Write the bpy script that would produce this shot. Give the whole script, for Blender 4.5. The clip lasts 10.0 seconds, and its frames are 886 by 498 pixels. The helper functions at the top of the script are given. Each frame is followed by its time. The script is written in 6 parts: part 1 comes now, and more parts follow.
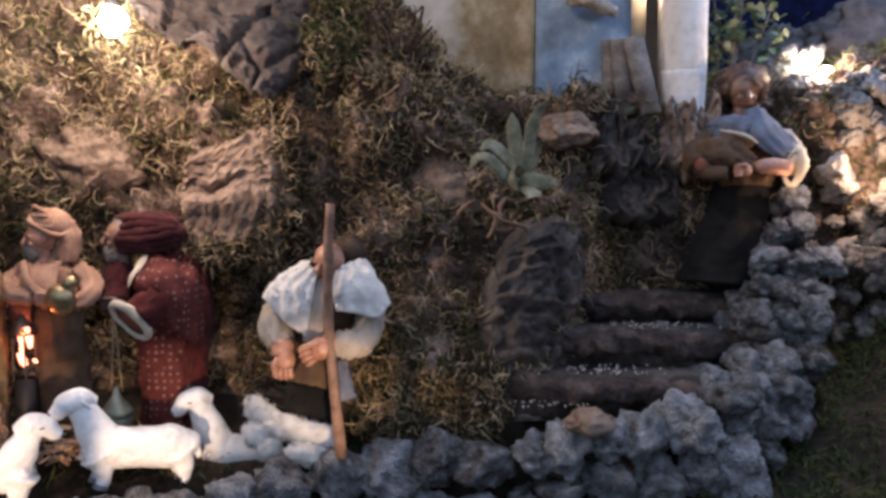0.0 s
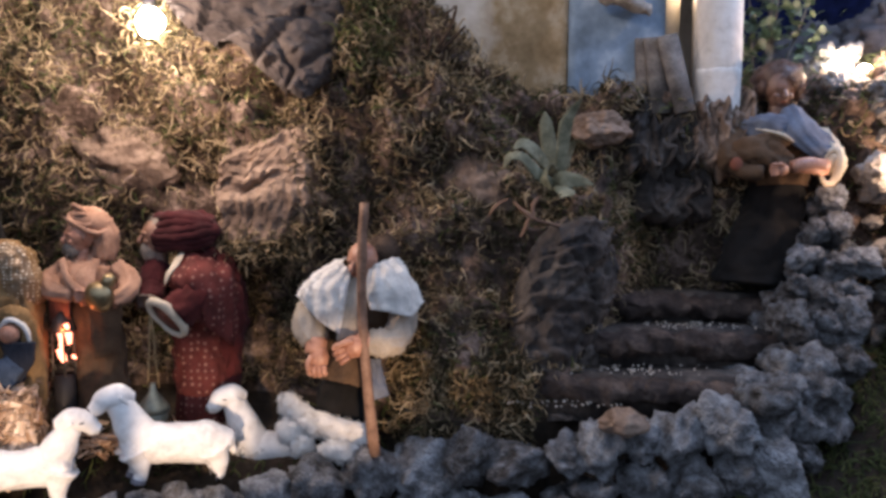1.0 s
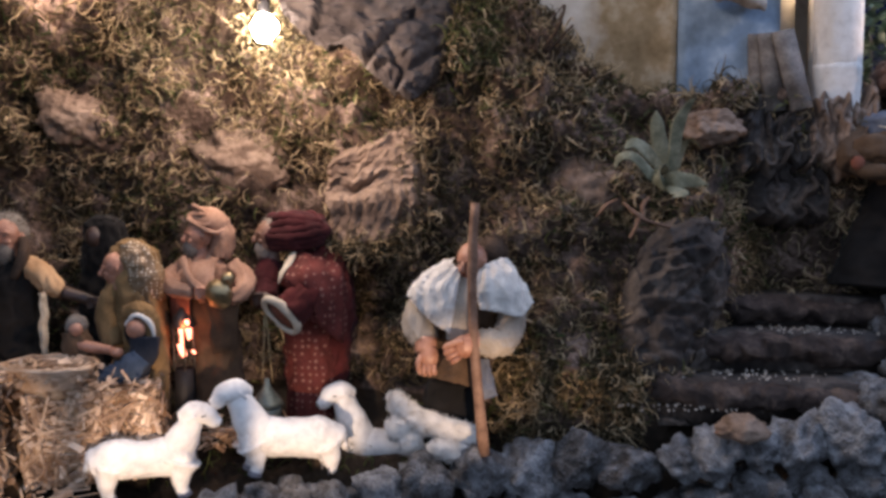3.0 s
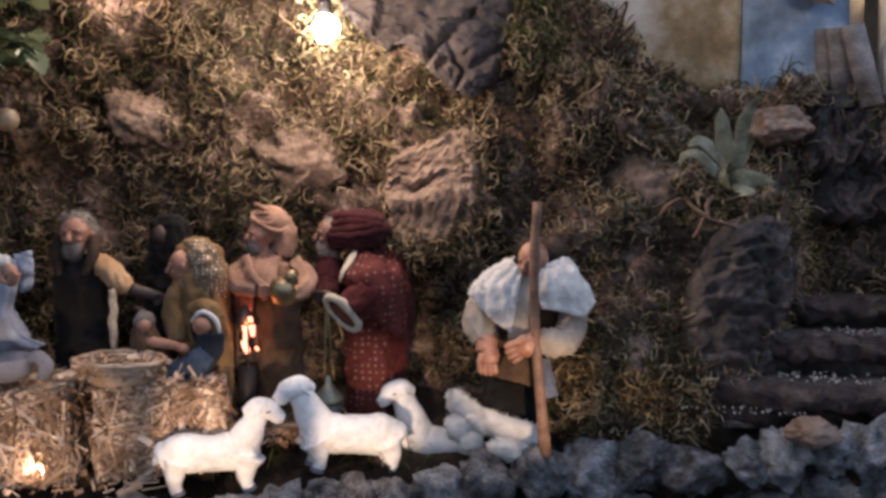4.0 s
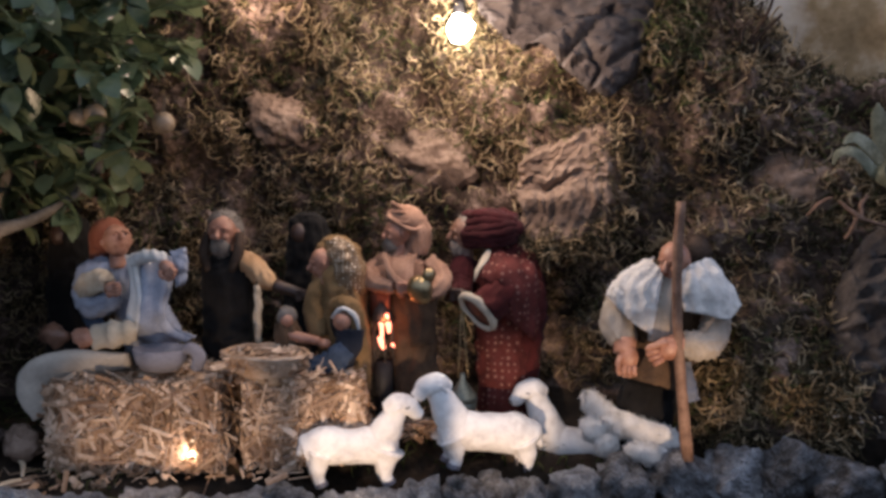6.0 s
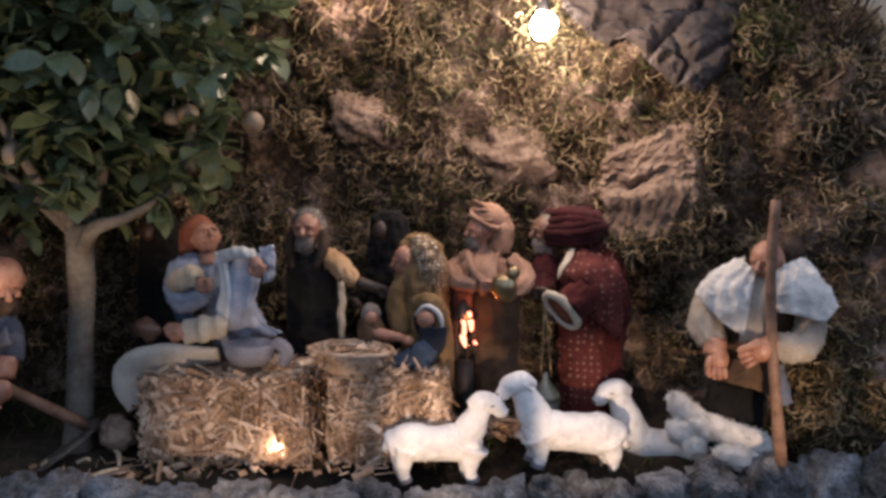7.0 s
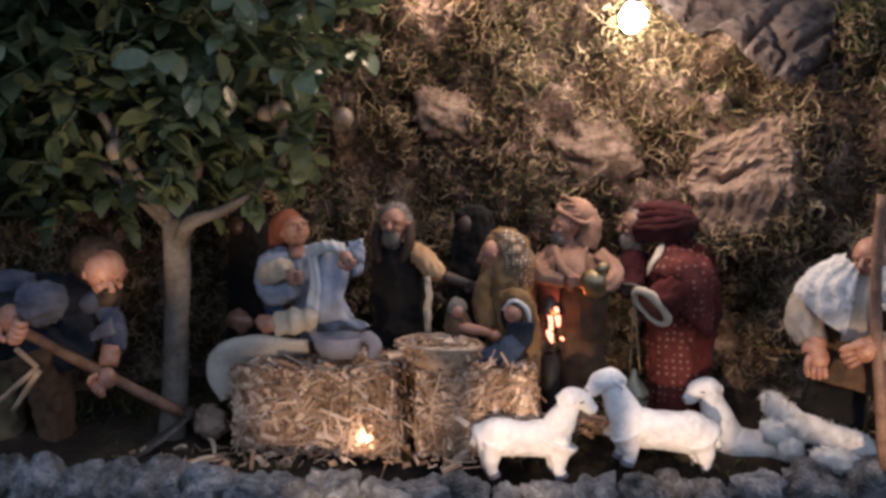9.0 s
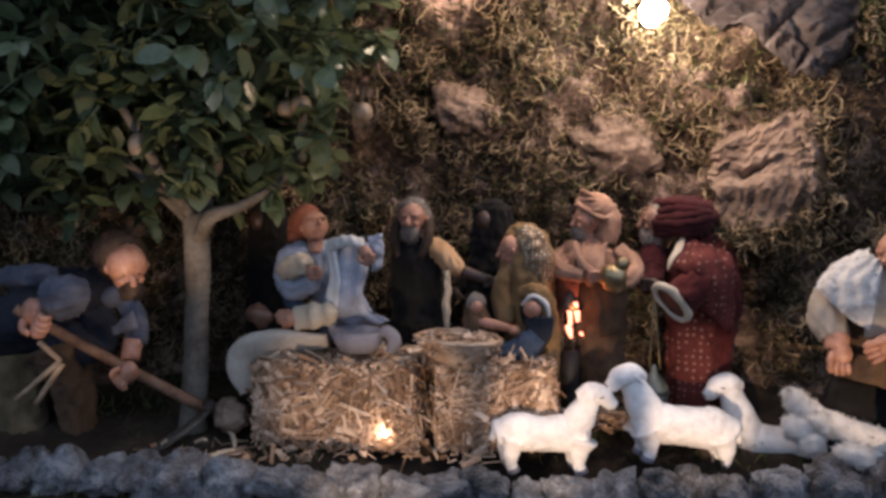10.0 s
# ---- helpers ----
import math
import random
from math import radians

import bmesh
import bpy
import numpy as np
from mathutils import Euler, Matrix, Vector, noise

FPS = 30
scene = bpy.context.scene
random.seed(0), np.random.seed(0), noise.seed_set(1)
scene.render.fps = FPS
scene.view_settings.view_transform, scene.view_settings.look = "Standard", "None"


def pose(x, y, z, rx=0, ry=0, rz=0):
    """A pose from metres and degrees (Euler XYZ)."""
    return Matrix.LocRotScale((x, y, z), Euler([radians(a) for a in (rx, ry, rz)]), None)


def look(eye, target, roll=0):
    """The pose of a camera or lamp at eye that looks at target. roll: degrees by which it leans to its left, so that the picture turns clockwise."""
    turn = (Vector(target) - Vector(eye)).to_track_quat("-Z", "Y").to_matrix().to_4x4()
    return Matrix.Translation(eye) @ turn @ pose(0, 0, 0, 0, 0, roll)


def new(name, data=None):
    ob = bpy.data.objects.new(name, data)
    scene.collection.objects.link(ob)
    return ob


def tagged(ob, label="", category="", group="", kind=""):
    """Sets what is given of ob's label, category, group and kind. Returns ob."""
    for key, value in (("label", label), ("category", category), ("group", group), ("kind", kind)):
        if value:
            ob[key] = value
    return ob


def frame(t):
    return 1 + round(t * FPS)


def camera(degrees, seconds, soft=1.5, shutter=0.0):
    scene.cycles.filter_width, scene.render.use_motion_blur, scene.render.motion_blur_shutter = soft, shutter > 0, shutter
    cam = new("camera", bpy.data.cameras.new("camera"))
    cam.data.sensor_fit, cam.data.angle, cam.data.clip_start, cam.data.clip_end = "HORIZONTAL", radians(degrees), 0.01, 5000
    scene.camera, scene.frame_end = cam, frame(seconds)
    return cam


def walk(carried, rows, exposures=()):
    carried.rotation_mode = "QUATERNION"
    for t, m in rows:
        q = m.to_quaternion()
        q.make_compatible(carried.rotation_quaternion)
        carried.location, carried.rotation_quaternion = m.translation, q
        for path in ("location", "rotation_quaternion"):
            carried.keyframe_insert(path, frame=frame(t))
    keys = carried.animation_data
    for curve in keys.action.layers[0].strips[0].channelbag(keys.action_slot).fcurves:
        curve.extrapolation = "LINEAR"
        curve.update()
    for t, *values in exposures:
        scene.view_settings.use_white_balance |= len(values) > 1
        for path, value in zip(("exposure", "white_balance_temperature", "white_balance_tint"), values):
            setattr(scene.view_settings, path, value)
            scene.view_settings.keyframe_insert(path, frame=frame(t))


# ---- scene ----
cam = camera(58.6, 10.0, soft=3.2)
METRES, EYE, TILT, LEAN, TURN = 0.26, 0.42, -6.0, 0.0, 0.0
ROWS = [
    (0.0, 0.0, 0.0, 0.0, 0.0, 0.0, -0.0),
    (0.5, -0.0239, -0.003, 0.0019, 0.88, -0.1, -0.11),
    (1.0, -0.0522, -0.0054, 0.0006, 1.7, -0.08, -0.19),
    (1.5, -0.081, -0.0069, 0.0024, 2.54, -0.0, -0.21),
    (2.0, -0.1258, -0.0116, 0.0005, 3.56, 0.06, -0.22),
    (2.5, -0.1856, -0.0183, -0.0002, 5.09, 0.06, -0.31),
    (3.0, -0.2524, -0.0276, -0.0013, 6.92, -0.07, -0.47),
    (4.5, -0.4114, -0.0536, -0.0034, 11.22, -0.23, -0.7),
    (5.0, -0.4642, -0.0654, 0.0004, 12.73, -0.35, -0.8),
    (5.5, -0.526, -0.0851, 0.0098, 14.47, -0.47, -0.89),
    (7.0, -0.768, -0.1595, 0.0145, 20.33, -0.86, -1.25),
    (7.5, -0.828, -0.1847, 0.0148, 21.86, -0.98, -1.3),
    (8.0, -0.8752, -0.2042, 0.0116, 23.26, -1.07, -1.38),
    (8.5, -0.899, -0.214, 0.0051, 23.98, -1.1, -1.42),
    (9.0, -0.9245, -0.2233, 0.0031, 24.51, -1.25, -1.47),
    (9.5, -0.9472, -0.2306, -0.0005, 24.99, -1.4, -1.5),
    (10.0, -0.9607, -0.2383, -0.0072, 25.4, -1.53, -1.51),
]
walk(cam, [(t, pose(0, 0, EYE, TILT, LEAN, TURN) @ pose(METRES * x, METRES * y, METRES * z, 90 + pitch, roll, yaw)) for t, x, y, z, yaw, pitch, roll in ROWS],
     exposures=[(0.0, 0.10), (2.5, 0.03), (4.5, -0.20), (5.5, -0.27), (7.5, -0.27), (10.0, -0.20)])

# ---- light ----
world = bpy.data.worlds.new("dusk")
scene.world = world
world.use_nodes = True
back = world.node_tree.nodes["Background"]
back.inputs[0].default_value = (0.57, 0.70, 1.0, 1)
back.inputs[1].default_value = 0.88


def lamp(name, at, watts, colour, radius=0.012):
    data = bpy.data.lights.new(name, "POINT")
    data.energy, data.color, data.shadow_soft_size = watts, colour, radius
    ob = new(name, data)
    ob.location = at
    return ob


WARM = (1.0, 0.71, 0.55)
lamp("bulb_light_bank", (-0.440, 1.040, 0.565), 3.4, WARM)
lamp("bulb_light_rock", (-0.488, 1.168, 0.628), 2.2, (1.0, 0.84, 0.74), 0.008)
# assumed lamp above the view, added to brighten bank and house side
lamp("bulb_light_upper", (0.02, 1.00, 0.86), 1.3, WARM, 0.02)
lamp("bulb_light_left", (-1.00, 0.93, 0.90), 6.6, WARM)
lamp("bulb_light_middle", (-0.745, 1.10, 0.765), 2.9, WARM)
lamp("bulb_light_terrace", (0.615, 1.290, 0.590), 1.2, WARM)
lamp("bulb_light_bale", (-0.800, 0.872, 0.030), 0.06, WARM, 0.005)


def footlight(name, at, target, watts, degrees):
    data = bpy.data.lights.new(name, "SPOT")
    data.energy, data.color, data.shadow_soft_size = watts, (1.0, 0.69, 0.47), 0.012
    data.spot_size, data.spot_blend = radians(degrees), 0.6
    new(name, data).matrix_world = look(at, target)


footlight("footlight_sheep", (-0.46, 0.56, 0.02), (-0.575, 0.96, 0.055), 9.0, 28)
footlight("footlight_flock", (-0.30, 0.62, 0.03), (-0.385, 1.04, 0.055), 9.0, 24)
footlight("footlight_shepherd", (-0.05, 0.66, 0.05), (-0.165, 1.10, 0.125), 9.0, 28)
footlight("footlight_bales", (-0.62, 0.50, 0.03), (-0.84, 0.93, 0.070), 5.3, 42)
# added fill on the farmer, no lamp of its own here
footlight("fill_farmer", (-0.95, 0.42, 0.08), (-1.185, 0.71, 0.215), 1.9, 30)
# added fill that lifts the trunk, crown and bank behind the figurines
footlight("fill_tree", (-0.90, 0.45, 0.10), (-1.08, 0.86, 0.46), 6.8, 52)
lamp("bulb_light_stair", (0.640, 1.170, 0.420), 1.0, (1.0, 0.68, 0.48), 0.006)
lamp("bulb_light_hand", (0.523, 1.190, 0.391), 0.05, (1.0, 0.62, 0.42), 0.006)
footlight("footlight_stairs", (-0.06, 1.00, 0.11), (0.06, 1.14, 0.12), 0.32, 62)
lamp("ember_light", (-0.574, 1.062, 0.192), 0.07, (1.0, 0.30, 0.10), 0.006)
lamp("bulb_light_house", (0.340, 1.325, 0.70), 0.10, (1.0, 0.76, 0.55), 0.012)
# assumed blue lamp out of view, also brightens the stair wall
lamp("bulb_light_sky", (0.72, 1.12, 0.95), 7.5, (0.38, 0.56, 1.0), 0.04)


# ---- materials ----
def material(name, colours, scale=30.0, rough=0.8, bump=0.4, fine=6.0, island=0.0, spec=0.3, metal=0.0, rand=0.0, sheen=0.0, dist=0.004):
    """A surface of two or three colours, mixed by coarse and fine noise, with relief."""
    m = bpy.data.materials.new(name)
    m.use_nodes = True
    nt = m.node_tree
    n, l = nt.nodes, nt.links
    b = n["Principled BSDF"]
    b.inputs["Roughness"].default_value = rough
    b.inputs["Metallic"].default_value = metal
    b.inputs["Specular IOR Level"].default_value = spec
    b.inputs["Sheen Weight"].default_value = sheen
    tc = n.new("ShaderNodeTexCoord")
    a, c = n.new("ShaderNodeTexNoise"), n.new("ShaderNodeTexNoise")
    a.inputs["Scale"].default_value, a.inputs["Detail"].default_value = scale, 6
    c.inputs["Scale"].default_value, c.inputs["Detail"].default_value = scale * fine, 4
    for t in (a, c):
        l.new(tc.outputs["Object"], t.inputs["Vector"])
    mix = n.new("ShaderNodeMath")
    mix.operation = "MULTIPLY_ADD"
    l.new(c.outputs["Fac"], mix.inputs[0])
    mix.inputs[1].default_value = 0.45
    l.new(a.outputs["Fac"], mix.inputs[2])
    last = mix.outputs[0]
    for kind, amount in (("island", island), ("rand", rand)):
        if amount:
            g = n.new("ShaderNodeNewGeometry" if kind == "island" else "ShaderNodeObjectInfo")
            add = n.new("ShaderNodeMath")
            add.operation = "MULTIPLY_ADD"
            l.new(g.outputs["Random Per Island" if kind == "island" else "Random"], add.inputs[0])
            add.inputs[1].default_value = amount
            l.new(last, add.inputs[2])
            sub = n.new("ShaderNodeMath")
            sub.operation = "SUBTRACT"
            l.new(add.outputs[0], sub.inputs[0])
            sub.inputs[1].default_value = amount / 2
            last = sub.outputs[0]
    ramp = n.new("ShaderNodeValToRGB")
    e = ramp.color_ramp.elements
    e[0].position, e[1].position = 0.48, 0.98
    e[0].color, e[1].color = (*colours[0], 1), (*colours[-1], 1)
    if len(colours) > 2:
        for i, col in enumerate(colours[1:-1]):
            k = e.new(0.48 + 0.5 * (i + 1) / (len(colours) - 1))
            k.color = (*col, 1)
    l.new(last, ramp.inputs[0])
    l.new(ramp.outputs[0], b.inputs["Base Color"])
    if bump:
        bp = n.new("ShaderNodeBump")
        bp.inputs["Strength"].default_value, bp.inputs["Distance"].default_value = bump, dist
        l.new(mix.outputs[0], bp.inputs["Height"])
        l.new(bp.outputs[0], b.inputs["Normal"])
    return m


def glow(name, colour, strength):
    m = bpy.data.materials.new(name)
    m.use_nodes = True
    b = m.node_tree.nodes["Principled BSDF"]
    b.inputs["Base Color"].default_value = (*colour, 1)
    b.inputs["Emission Color"].default_value = (*colour, 1)
    b.inputs["Emission Strength"].default_value = strength
    return m


def dotted(name, colours, dot, spacing=95.0):
    """Cloth with small printed dots."""
    m = material(name, colours, 40, 0.85, 0.3)
    n, l = m.node_tree.nodes, m.node_tree.links
    b = n["Principled BSDF"]
    src = b.inputs["Base Color"].links[0].from_socket
    v = n.new("ShaderNodeTexVoronoi")
    v.inputs["Scale"].default_value, v.inputs["Randomness"].default_value = spacing, 0.25
    l.new([x for x in n if x.type == "TEX_COORD"][0].outputs["Object"], v.inputs["Vector"])
    lt = n.new("ShaderNodeMath")
    lt.operation = "LESS_THAN"
    lt.inputs[1].default_value = 0.26
    l.new(v.outputs["Distance"], lt.inputs[0])
    mx = n.new("ShaderNodeMix")
    mx.data_type = "RGBA"
    l.new(lt.outputs[0], mx.inputs[0])
    l.new(src, mx.inputs[6])
    mx.inputs[7].default_value = (*dot, 1)
    l.new(mx.outputs[2], b.inputs["Base Color"])
    return m


M_SOIL = material("dark_soil", [(0.012, 0.009, 0.006), (0.03, 0.021, 0.014), (0.075, 0.055, 0.036)], 14, 0.95, 0.8, 7, dist=0.01)
M_BANK = material("bark_bank", [(0.022, 0.015, 0.011), (0.11, 0.074, 0.055), (0.38, 0.275, 0.22)], 14, 0.95, 1.0, 8, dist=0.012)
M_MOSS = material("dry_moss", [(0.042, 0.033, 0.015), (0.148, 0.112, 0.058), (0.30, 0.22, 0.122), (0.54, 0.42, 0.262)], 7, 0.6, 0.0, 5, island=0.75)
M_GREENMOSS = material("green_moss", [(0.025, 0.036, 0.011), (0.07, 0.085, 0.026), (0.15, 0.155, 0.055)], 9, 0.9, 0.0, 5, island=0.4)
M_CORK = material("cork_bark", [(0.075, 0.05, 0.036), (0.205, 0.142, 0.104), (0.34, 0.25, 0.19)], 18, 0.9, 0.9, 7, dist=0.006)
M_GREYROCK = material("grey_bark_rock", [(0.035, 0.030, 0.030), (0.10, 0.086, 0.082), (0.21, 0.18, 0.162)], 9, 0.9, 1.0, 6, dist=0.008)
M_DARKROCK = material("dark_rock", [(0.022, 0.018, 0.017), (0.060, 0.050, 0.044), (0.155, 0.126, 0.105)], 16, 0.85, 1.0, 6, dist=0.008)
M_STONE = material("limestone", [(0.075, 0.068, 0.062), (0.188, 0.186, 0.190), (0.32, 0.324, 0.338), (0.53, 0.54, 0.56)], 2.4, 0.85, 1.0, 6, rand=0.28, dist=0.04)
M_PALESTONE = material("pale_stone", [(0.15, 0.13, 0.11), (0.38, 0.34, 0.29), (0.58, 0.53, 0.46)], 34, 0.85, 1.0, 5, rand=0.2, dist=0.005)
M_SLOPESTONE = material("slope_stone", [(0.07, 0.062, 0.055), (0.19, 0.167, 0.148), (0.37, 0.33, 0.29)], 34, 0.85, 1.0, 5, rand=0.35, dist=0.005)
M_PLASTER = material("old_plaster", [(0.40, 0.40, 0.40), (0.62, 0.63, 0.64), (0.74, 0.74, 0.74)], 16, 0.9, 0.5, 6)
M_WARMPLASTER = material("cream_plaster", [(0.46, 0.41, 0.35), (0.66, 0.60, 0.53), (0.76, 0.71, 0.64)], 16, 0.9, 0.6, 6)
M_STAINED = material("stained_plaster", [(0.13, 0.095, 0.05), (0.24, 0.18, 0.105), (0.42, 0.36, 0.27)], 12, 0.9, 0.6, 6)
# front wall plaster with the blue light on it put into its colour
M_BLUELIT = material("faded_blue_wash", [(0.10, 0.135, 0.175), (0.20, 0.265, 0.335), (0.44, 0.50, 0.56)], 9, 0.9, 0.6, 6)


def stain_from(m, clean, x0, x1):
    """Leaves the wall clean on one side and stained on the other, with a ragged border."""
    n, l = m.node_tree.nodes, m.node_tree.links
    b = n["Principled BSDF"]
    src = b.inputs["Base Color"].links[0].from_socket
    tc = [q for q in n if q.type == "TEX_COORD"][0]
    sep, no, add, ramped, mx = n.new("ShaderNodeSeparateXYZ"), n.new("ShaderNodeTexNoise"), n.new("ShaderNodeMath"), n.new("ShaderNodeMapRange"), n.new("ShaderNodeMix")
    no.inputs["Scale"].default_value, no.inputs["Detail"].default_value = 14, 6
    l.new(tc.outputs["Object"], sep.inputs[0])
    l.new(tc.outputs["Object"], no.inputs["Vector"])
    add.operation = "MULTIPLY_ADD"
    l.new(no.outputs["Fac"], add.inputs[0])
    add.inputs[1].default_value = 0.16
    l.new(sep.outputs[0], add.inputs[2])
    ramped.inputs["From Min"].default_value, ramped.inputs["From Max"].default_value = x0 + 0.08, x1 + 0.08
    l.new(add.outputs[0], ramped.inputs["Value"])
    mx.data_type = "RGBA"
    l.new(ramped.outputs[0], mx.inputs[0])
    mx.inputs[6].default_value = (*clean, 1)
    l.new(src, mx.inputs[7])
    l.new(mx.outputs[2], b.inputs["Base Color"])


stain_from(M_STAINED, (0.55, 0.54, 0.52), -0.225, -0.165)
M_WOOD = material("grey_wood", [(0.07, 0.06, 0.052), (0.15, 0.13, 0.115), (0.25, 0.22, 0.19)], 40, 0.8, 0.5)
M_STICK = material("brown_stick", [(0.10, 0.055, 0.035), (0.20, 0.115, 0.075), (0.28, 0.175, 0.12)], 40, 0.7, 0.5)
M_LOG = material("dark_log", [(0.012, 0.009, 0.008), (0.045, 0.032, 0.027), (0.13, 0.095, 0.075)], 24, 0.85, 0.8)
M_WOOL = material("white_wool_plaster", [(0.62, 0.60, 0.58), (0.80, 0.785, 0.755), (0.88, 0.865, 0.83)], 26, 0.8, 0.7, 4, dist=0.004)
M_FLEECE = material("white_fleece", [(0.56, 0.53, 0.485), (0.77, 0.735, 0.68)], 50, 0.95, 0.9, 5, sheen=0.5, dist=0.005)
M_SKIN = material("painted_clay", [(0.24, 0.10, 0.06), (0.40, 0.20, 0.13), (0.50, 0.27, 0.19)], 45, 0.45, 0.15, spec=0.5)
M_DARKSKIN = material("dark_clay", [(0.035, 0.02, 0.014), (0.07, 0.04, 0.03)], 30, 0.45, 0.15, spec=0.5)
M_HAIR = material("brown_hair", [(0.03, 0.02, 0.014), (0.09, 0.055, 0.035)], 60, 0.8, 0.6)
M_GREYHAIR = material("grey_hair", [(0.10, 0.085, 0.07), (0.26, 0.23, 0.20)], 60, 0.8, 0.6)
M_TAN = material("brown_clay", [(0.10, 0.05, 0.032), (0.18, 0.095, 0.062), (0.24, 0.13, 0.09)], 45, 0.4, 0.15, spec=0.5)
M_AUBURN = material("auburn_hair", [(0.045, 0.022, 0.014), (0.13, 0.065, 0.04)], 60, 0.45, 0.6, spec=0.5)
M_BLACK = material("black_paint", [(0.012, 0.011, 0.012), (0.03, 0.028, 0.03)], 30, 0.6, 0.2)
M_STRAW = material("straw", [(0.24, 0.145, 0.085), (0.44, 0.295, 0.19), (0.70, 0.53, 0.385)], 20, 0.4, 0.2, 6, island=0.6, spec=0.5)
M_WICKER = material("straw_wicker", [(0.24, 0.15, 0.085), (0.42, 0.29, 0.18), (0.54, 0.40, 0.26)], 60, 0.7, 0.6)
M_BARK = material("smooth_grey_bark", [(0.085, 0.07, 0.055), (0.155, 0.135, 0.11), (0.24, 0.21, 0.175)], 30, 0.9, 0.6, 5, dist=0.004)
M_LEAF = material("citrus_leaf", [(0.040, 0.052, 0.028), (0.078, 0.116, 0.060), (0.112, 0.152, 0.078), (0.15, 0.185, 0.10)], 25, 0.30, 0.25, 4, rand=0.6, island=0.6, spec=0.6)
M_FRUIT = material("citrus_fruit", [(0.15, 0.105, 0.06), (0.22, 0.165, 0.11), (0.29, 0.235, 0.18)], 30, 0.45, 0.3, 12, spec=0.5)
M_AGAVE = material("agave_leaf", [(0.08, 0.08, 0.048), (0.15, 0.15, 0.095), (0.27, 0.26, 0.175)], 45, 0.55, 0.4)
M_GOLD = material("worn_gold", [(0.22, 0.16, 0.085), (0.50, 0.39, 0.22)], 50, 0.35, 0.3, metal=0.9)
M_BRONZE = material("green_bronze", [(0.07, 0.09, 0.085), (0.22, 0.25, 0.22)], 60, 0.45, 0.4, metal=0.6)
M_IRON = material("dull_iron", [(0.06, 0.055, 0.05), (0.20, 0.17, 0.14)], 60, 0.55, 0.4, metal=0.7)
M_CANDLE = material("candle_wax", [(0.34, 0.25, 0.16), (0.68, 0.57, 0.42)], 60, 0.5, 0.5)
M_BULB = glow("lit_bulb", (1.0, 0.90, 0.72), 60.0)
M_EMBER = glow("red_ember", (1.0, 0.30, 0.18), 4.6)


def let_through(m, amount):
    """Makes thin leaves pass some light."""
    n, l = m.node_tree.nodes, m.node_tree.links
    b = n["Principled BSDF"]
    t, mx = n.new("ShaderNodeBsdfTranslucent"), n.new("ShaderNodeMixShader")
    l.new(b.inputs["Base Color"].links[0].from_socket, t.inputs["Color"])
    mx.inputs[0].default_value = amount
    l.new(b.outputs[0], mx.inputs[1])
    l.new(t.outputs[0], mx.inputs[2])
    l.new(mx.outputs[0], n["Material Output"].inputs["Surface"])


let_through(M_LEAF, 0.3)
let_through(M_MOSS, 0.25)


def cloth(name, dark, light, spec=0.15):
    mid = tuple((a + b) / 2 for a, b in zip(dark, light))
    return material(name, [dark, mid, light], 28, 0.9, 0.45, 14, sheen=0.04, spec=spec, dist=0.002)


M_WHITECLOTH = cloth("white_linen", (0.52, 0.50, 0.46), (0.76, 0.75, 0.72))
M_GREYCLOTH = cloth("blue_grey_cloth", (0.22, 0.25, 0.32), (0.46, 0.49, 0.56))
M_CREAM = cloth("cream_cloth", (0.40, 0.34, 0.25), (0.62, 0.54, 0.42))
M_SLEEVE = cloth("grey_beige_cloth", (0.24, 0.205, 0.165), (0.42, 0.37, 0.31))
M_BEIGE = cloth("beige_wool", (0.36, 0.30, 0.24), (0.60, 0.53, 0.44))
M_PINK = cloth("dusty_orange_cloth", (0.20, 0.105, 0.066), (0.46, 0.285, 0.20))
M_BROWN = cloth("brown_cloth", (0.05, 0.032, 0.02), (0.14, 0.085, 0.05))
M_OCHRE = cloth("ochre_cloth", (0.11, 0.066, 0.027), (0.30, 0.185, 0.085))
M_TANCLOTH = cloth("tan_cloth", (0.36, 0.20, 0.095), (0.60, 0.39, 0.22))
M_DARK = cloth("dark_cloth", (0.006, 0.006, 0.006), (0.018, 0.016, 0.015))
M_NAVY = cloth("dark_blue_cloth", (0.012, 0.014, 0.02), (0.04, 0.045, 0.06))
M_BLUE = cloth("faded_blue_cloth", (0.03, 0.048, 0.08), (0.095, 0.125, 0.18))
M_RED = cloth("dark_red_cloth", (0.035, 0.008, 0.008), (0.11, 0.022, 0.02))
M_TURBAN = cloth("wine_red_cloth", (0.022, 0.006, 0.007), (0.075, 0.016, 0.018))
M_REDDOTS = dotted("red_dotted_cloth", [(0.06, 0.012, 0.010), (0.14, 0.03, 0.024)], (0.23, 0.11, 0.085))
M_VEIL = dotted("patterned_gold_veil", [(0.10, 0.062, 0.03), (0.28, 0.18, 0.095)], (0.78, 0.68, 0.52), 190)
veil = M_VEIL.node_tree.nodes["Principled BSDF"]
veil.inputs["Roughness"].default_value, veil.inputs["Metallic"].default_value, veil.inputs["Specular IOR Level"].default_value = 0.45, 0.1, 0.6
M_FELT = material("grey_felt", [(0.16, 0.155, 0.18), (0.26, 0.255, 0.285)], 40, 0.9, 0.3)
M_CREAMFELT = material("cream_felt", [(0.40, 0.35, 0.29), (0.58, 0.53, 0.45)], 30, 0.9, 0.3)
M_KHAKI = cloth("khaki_cloth", (0.07, 0.055, 0.03), (0.19, 0.15, 0.09))
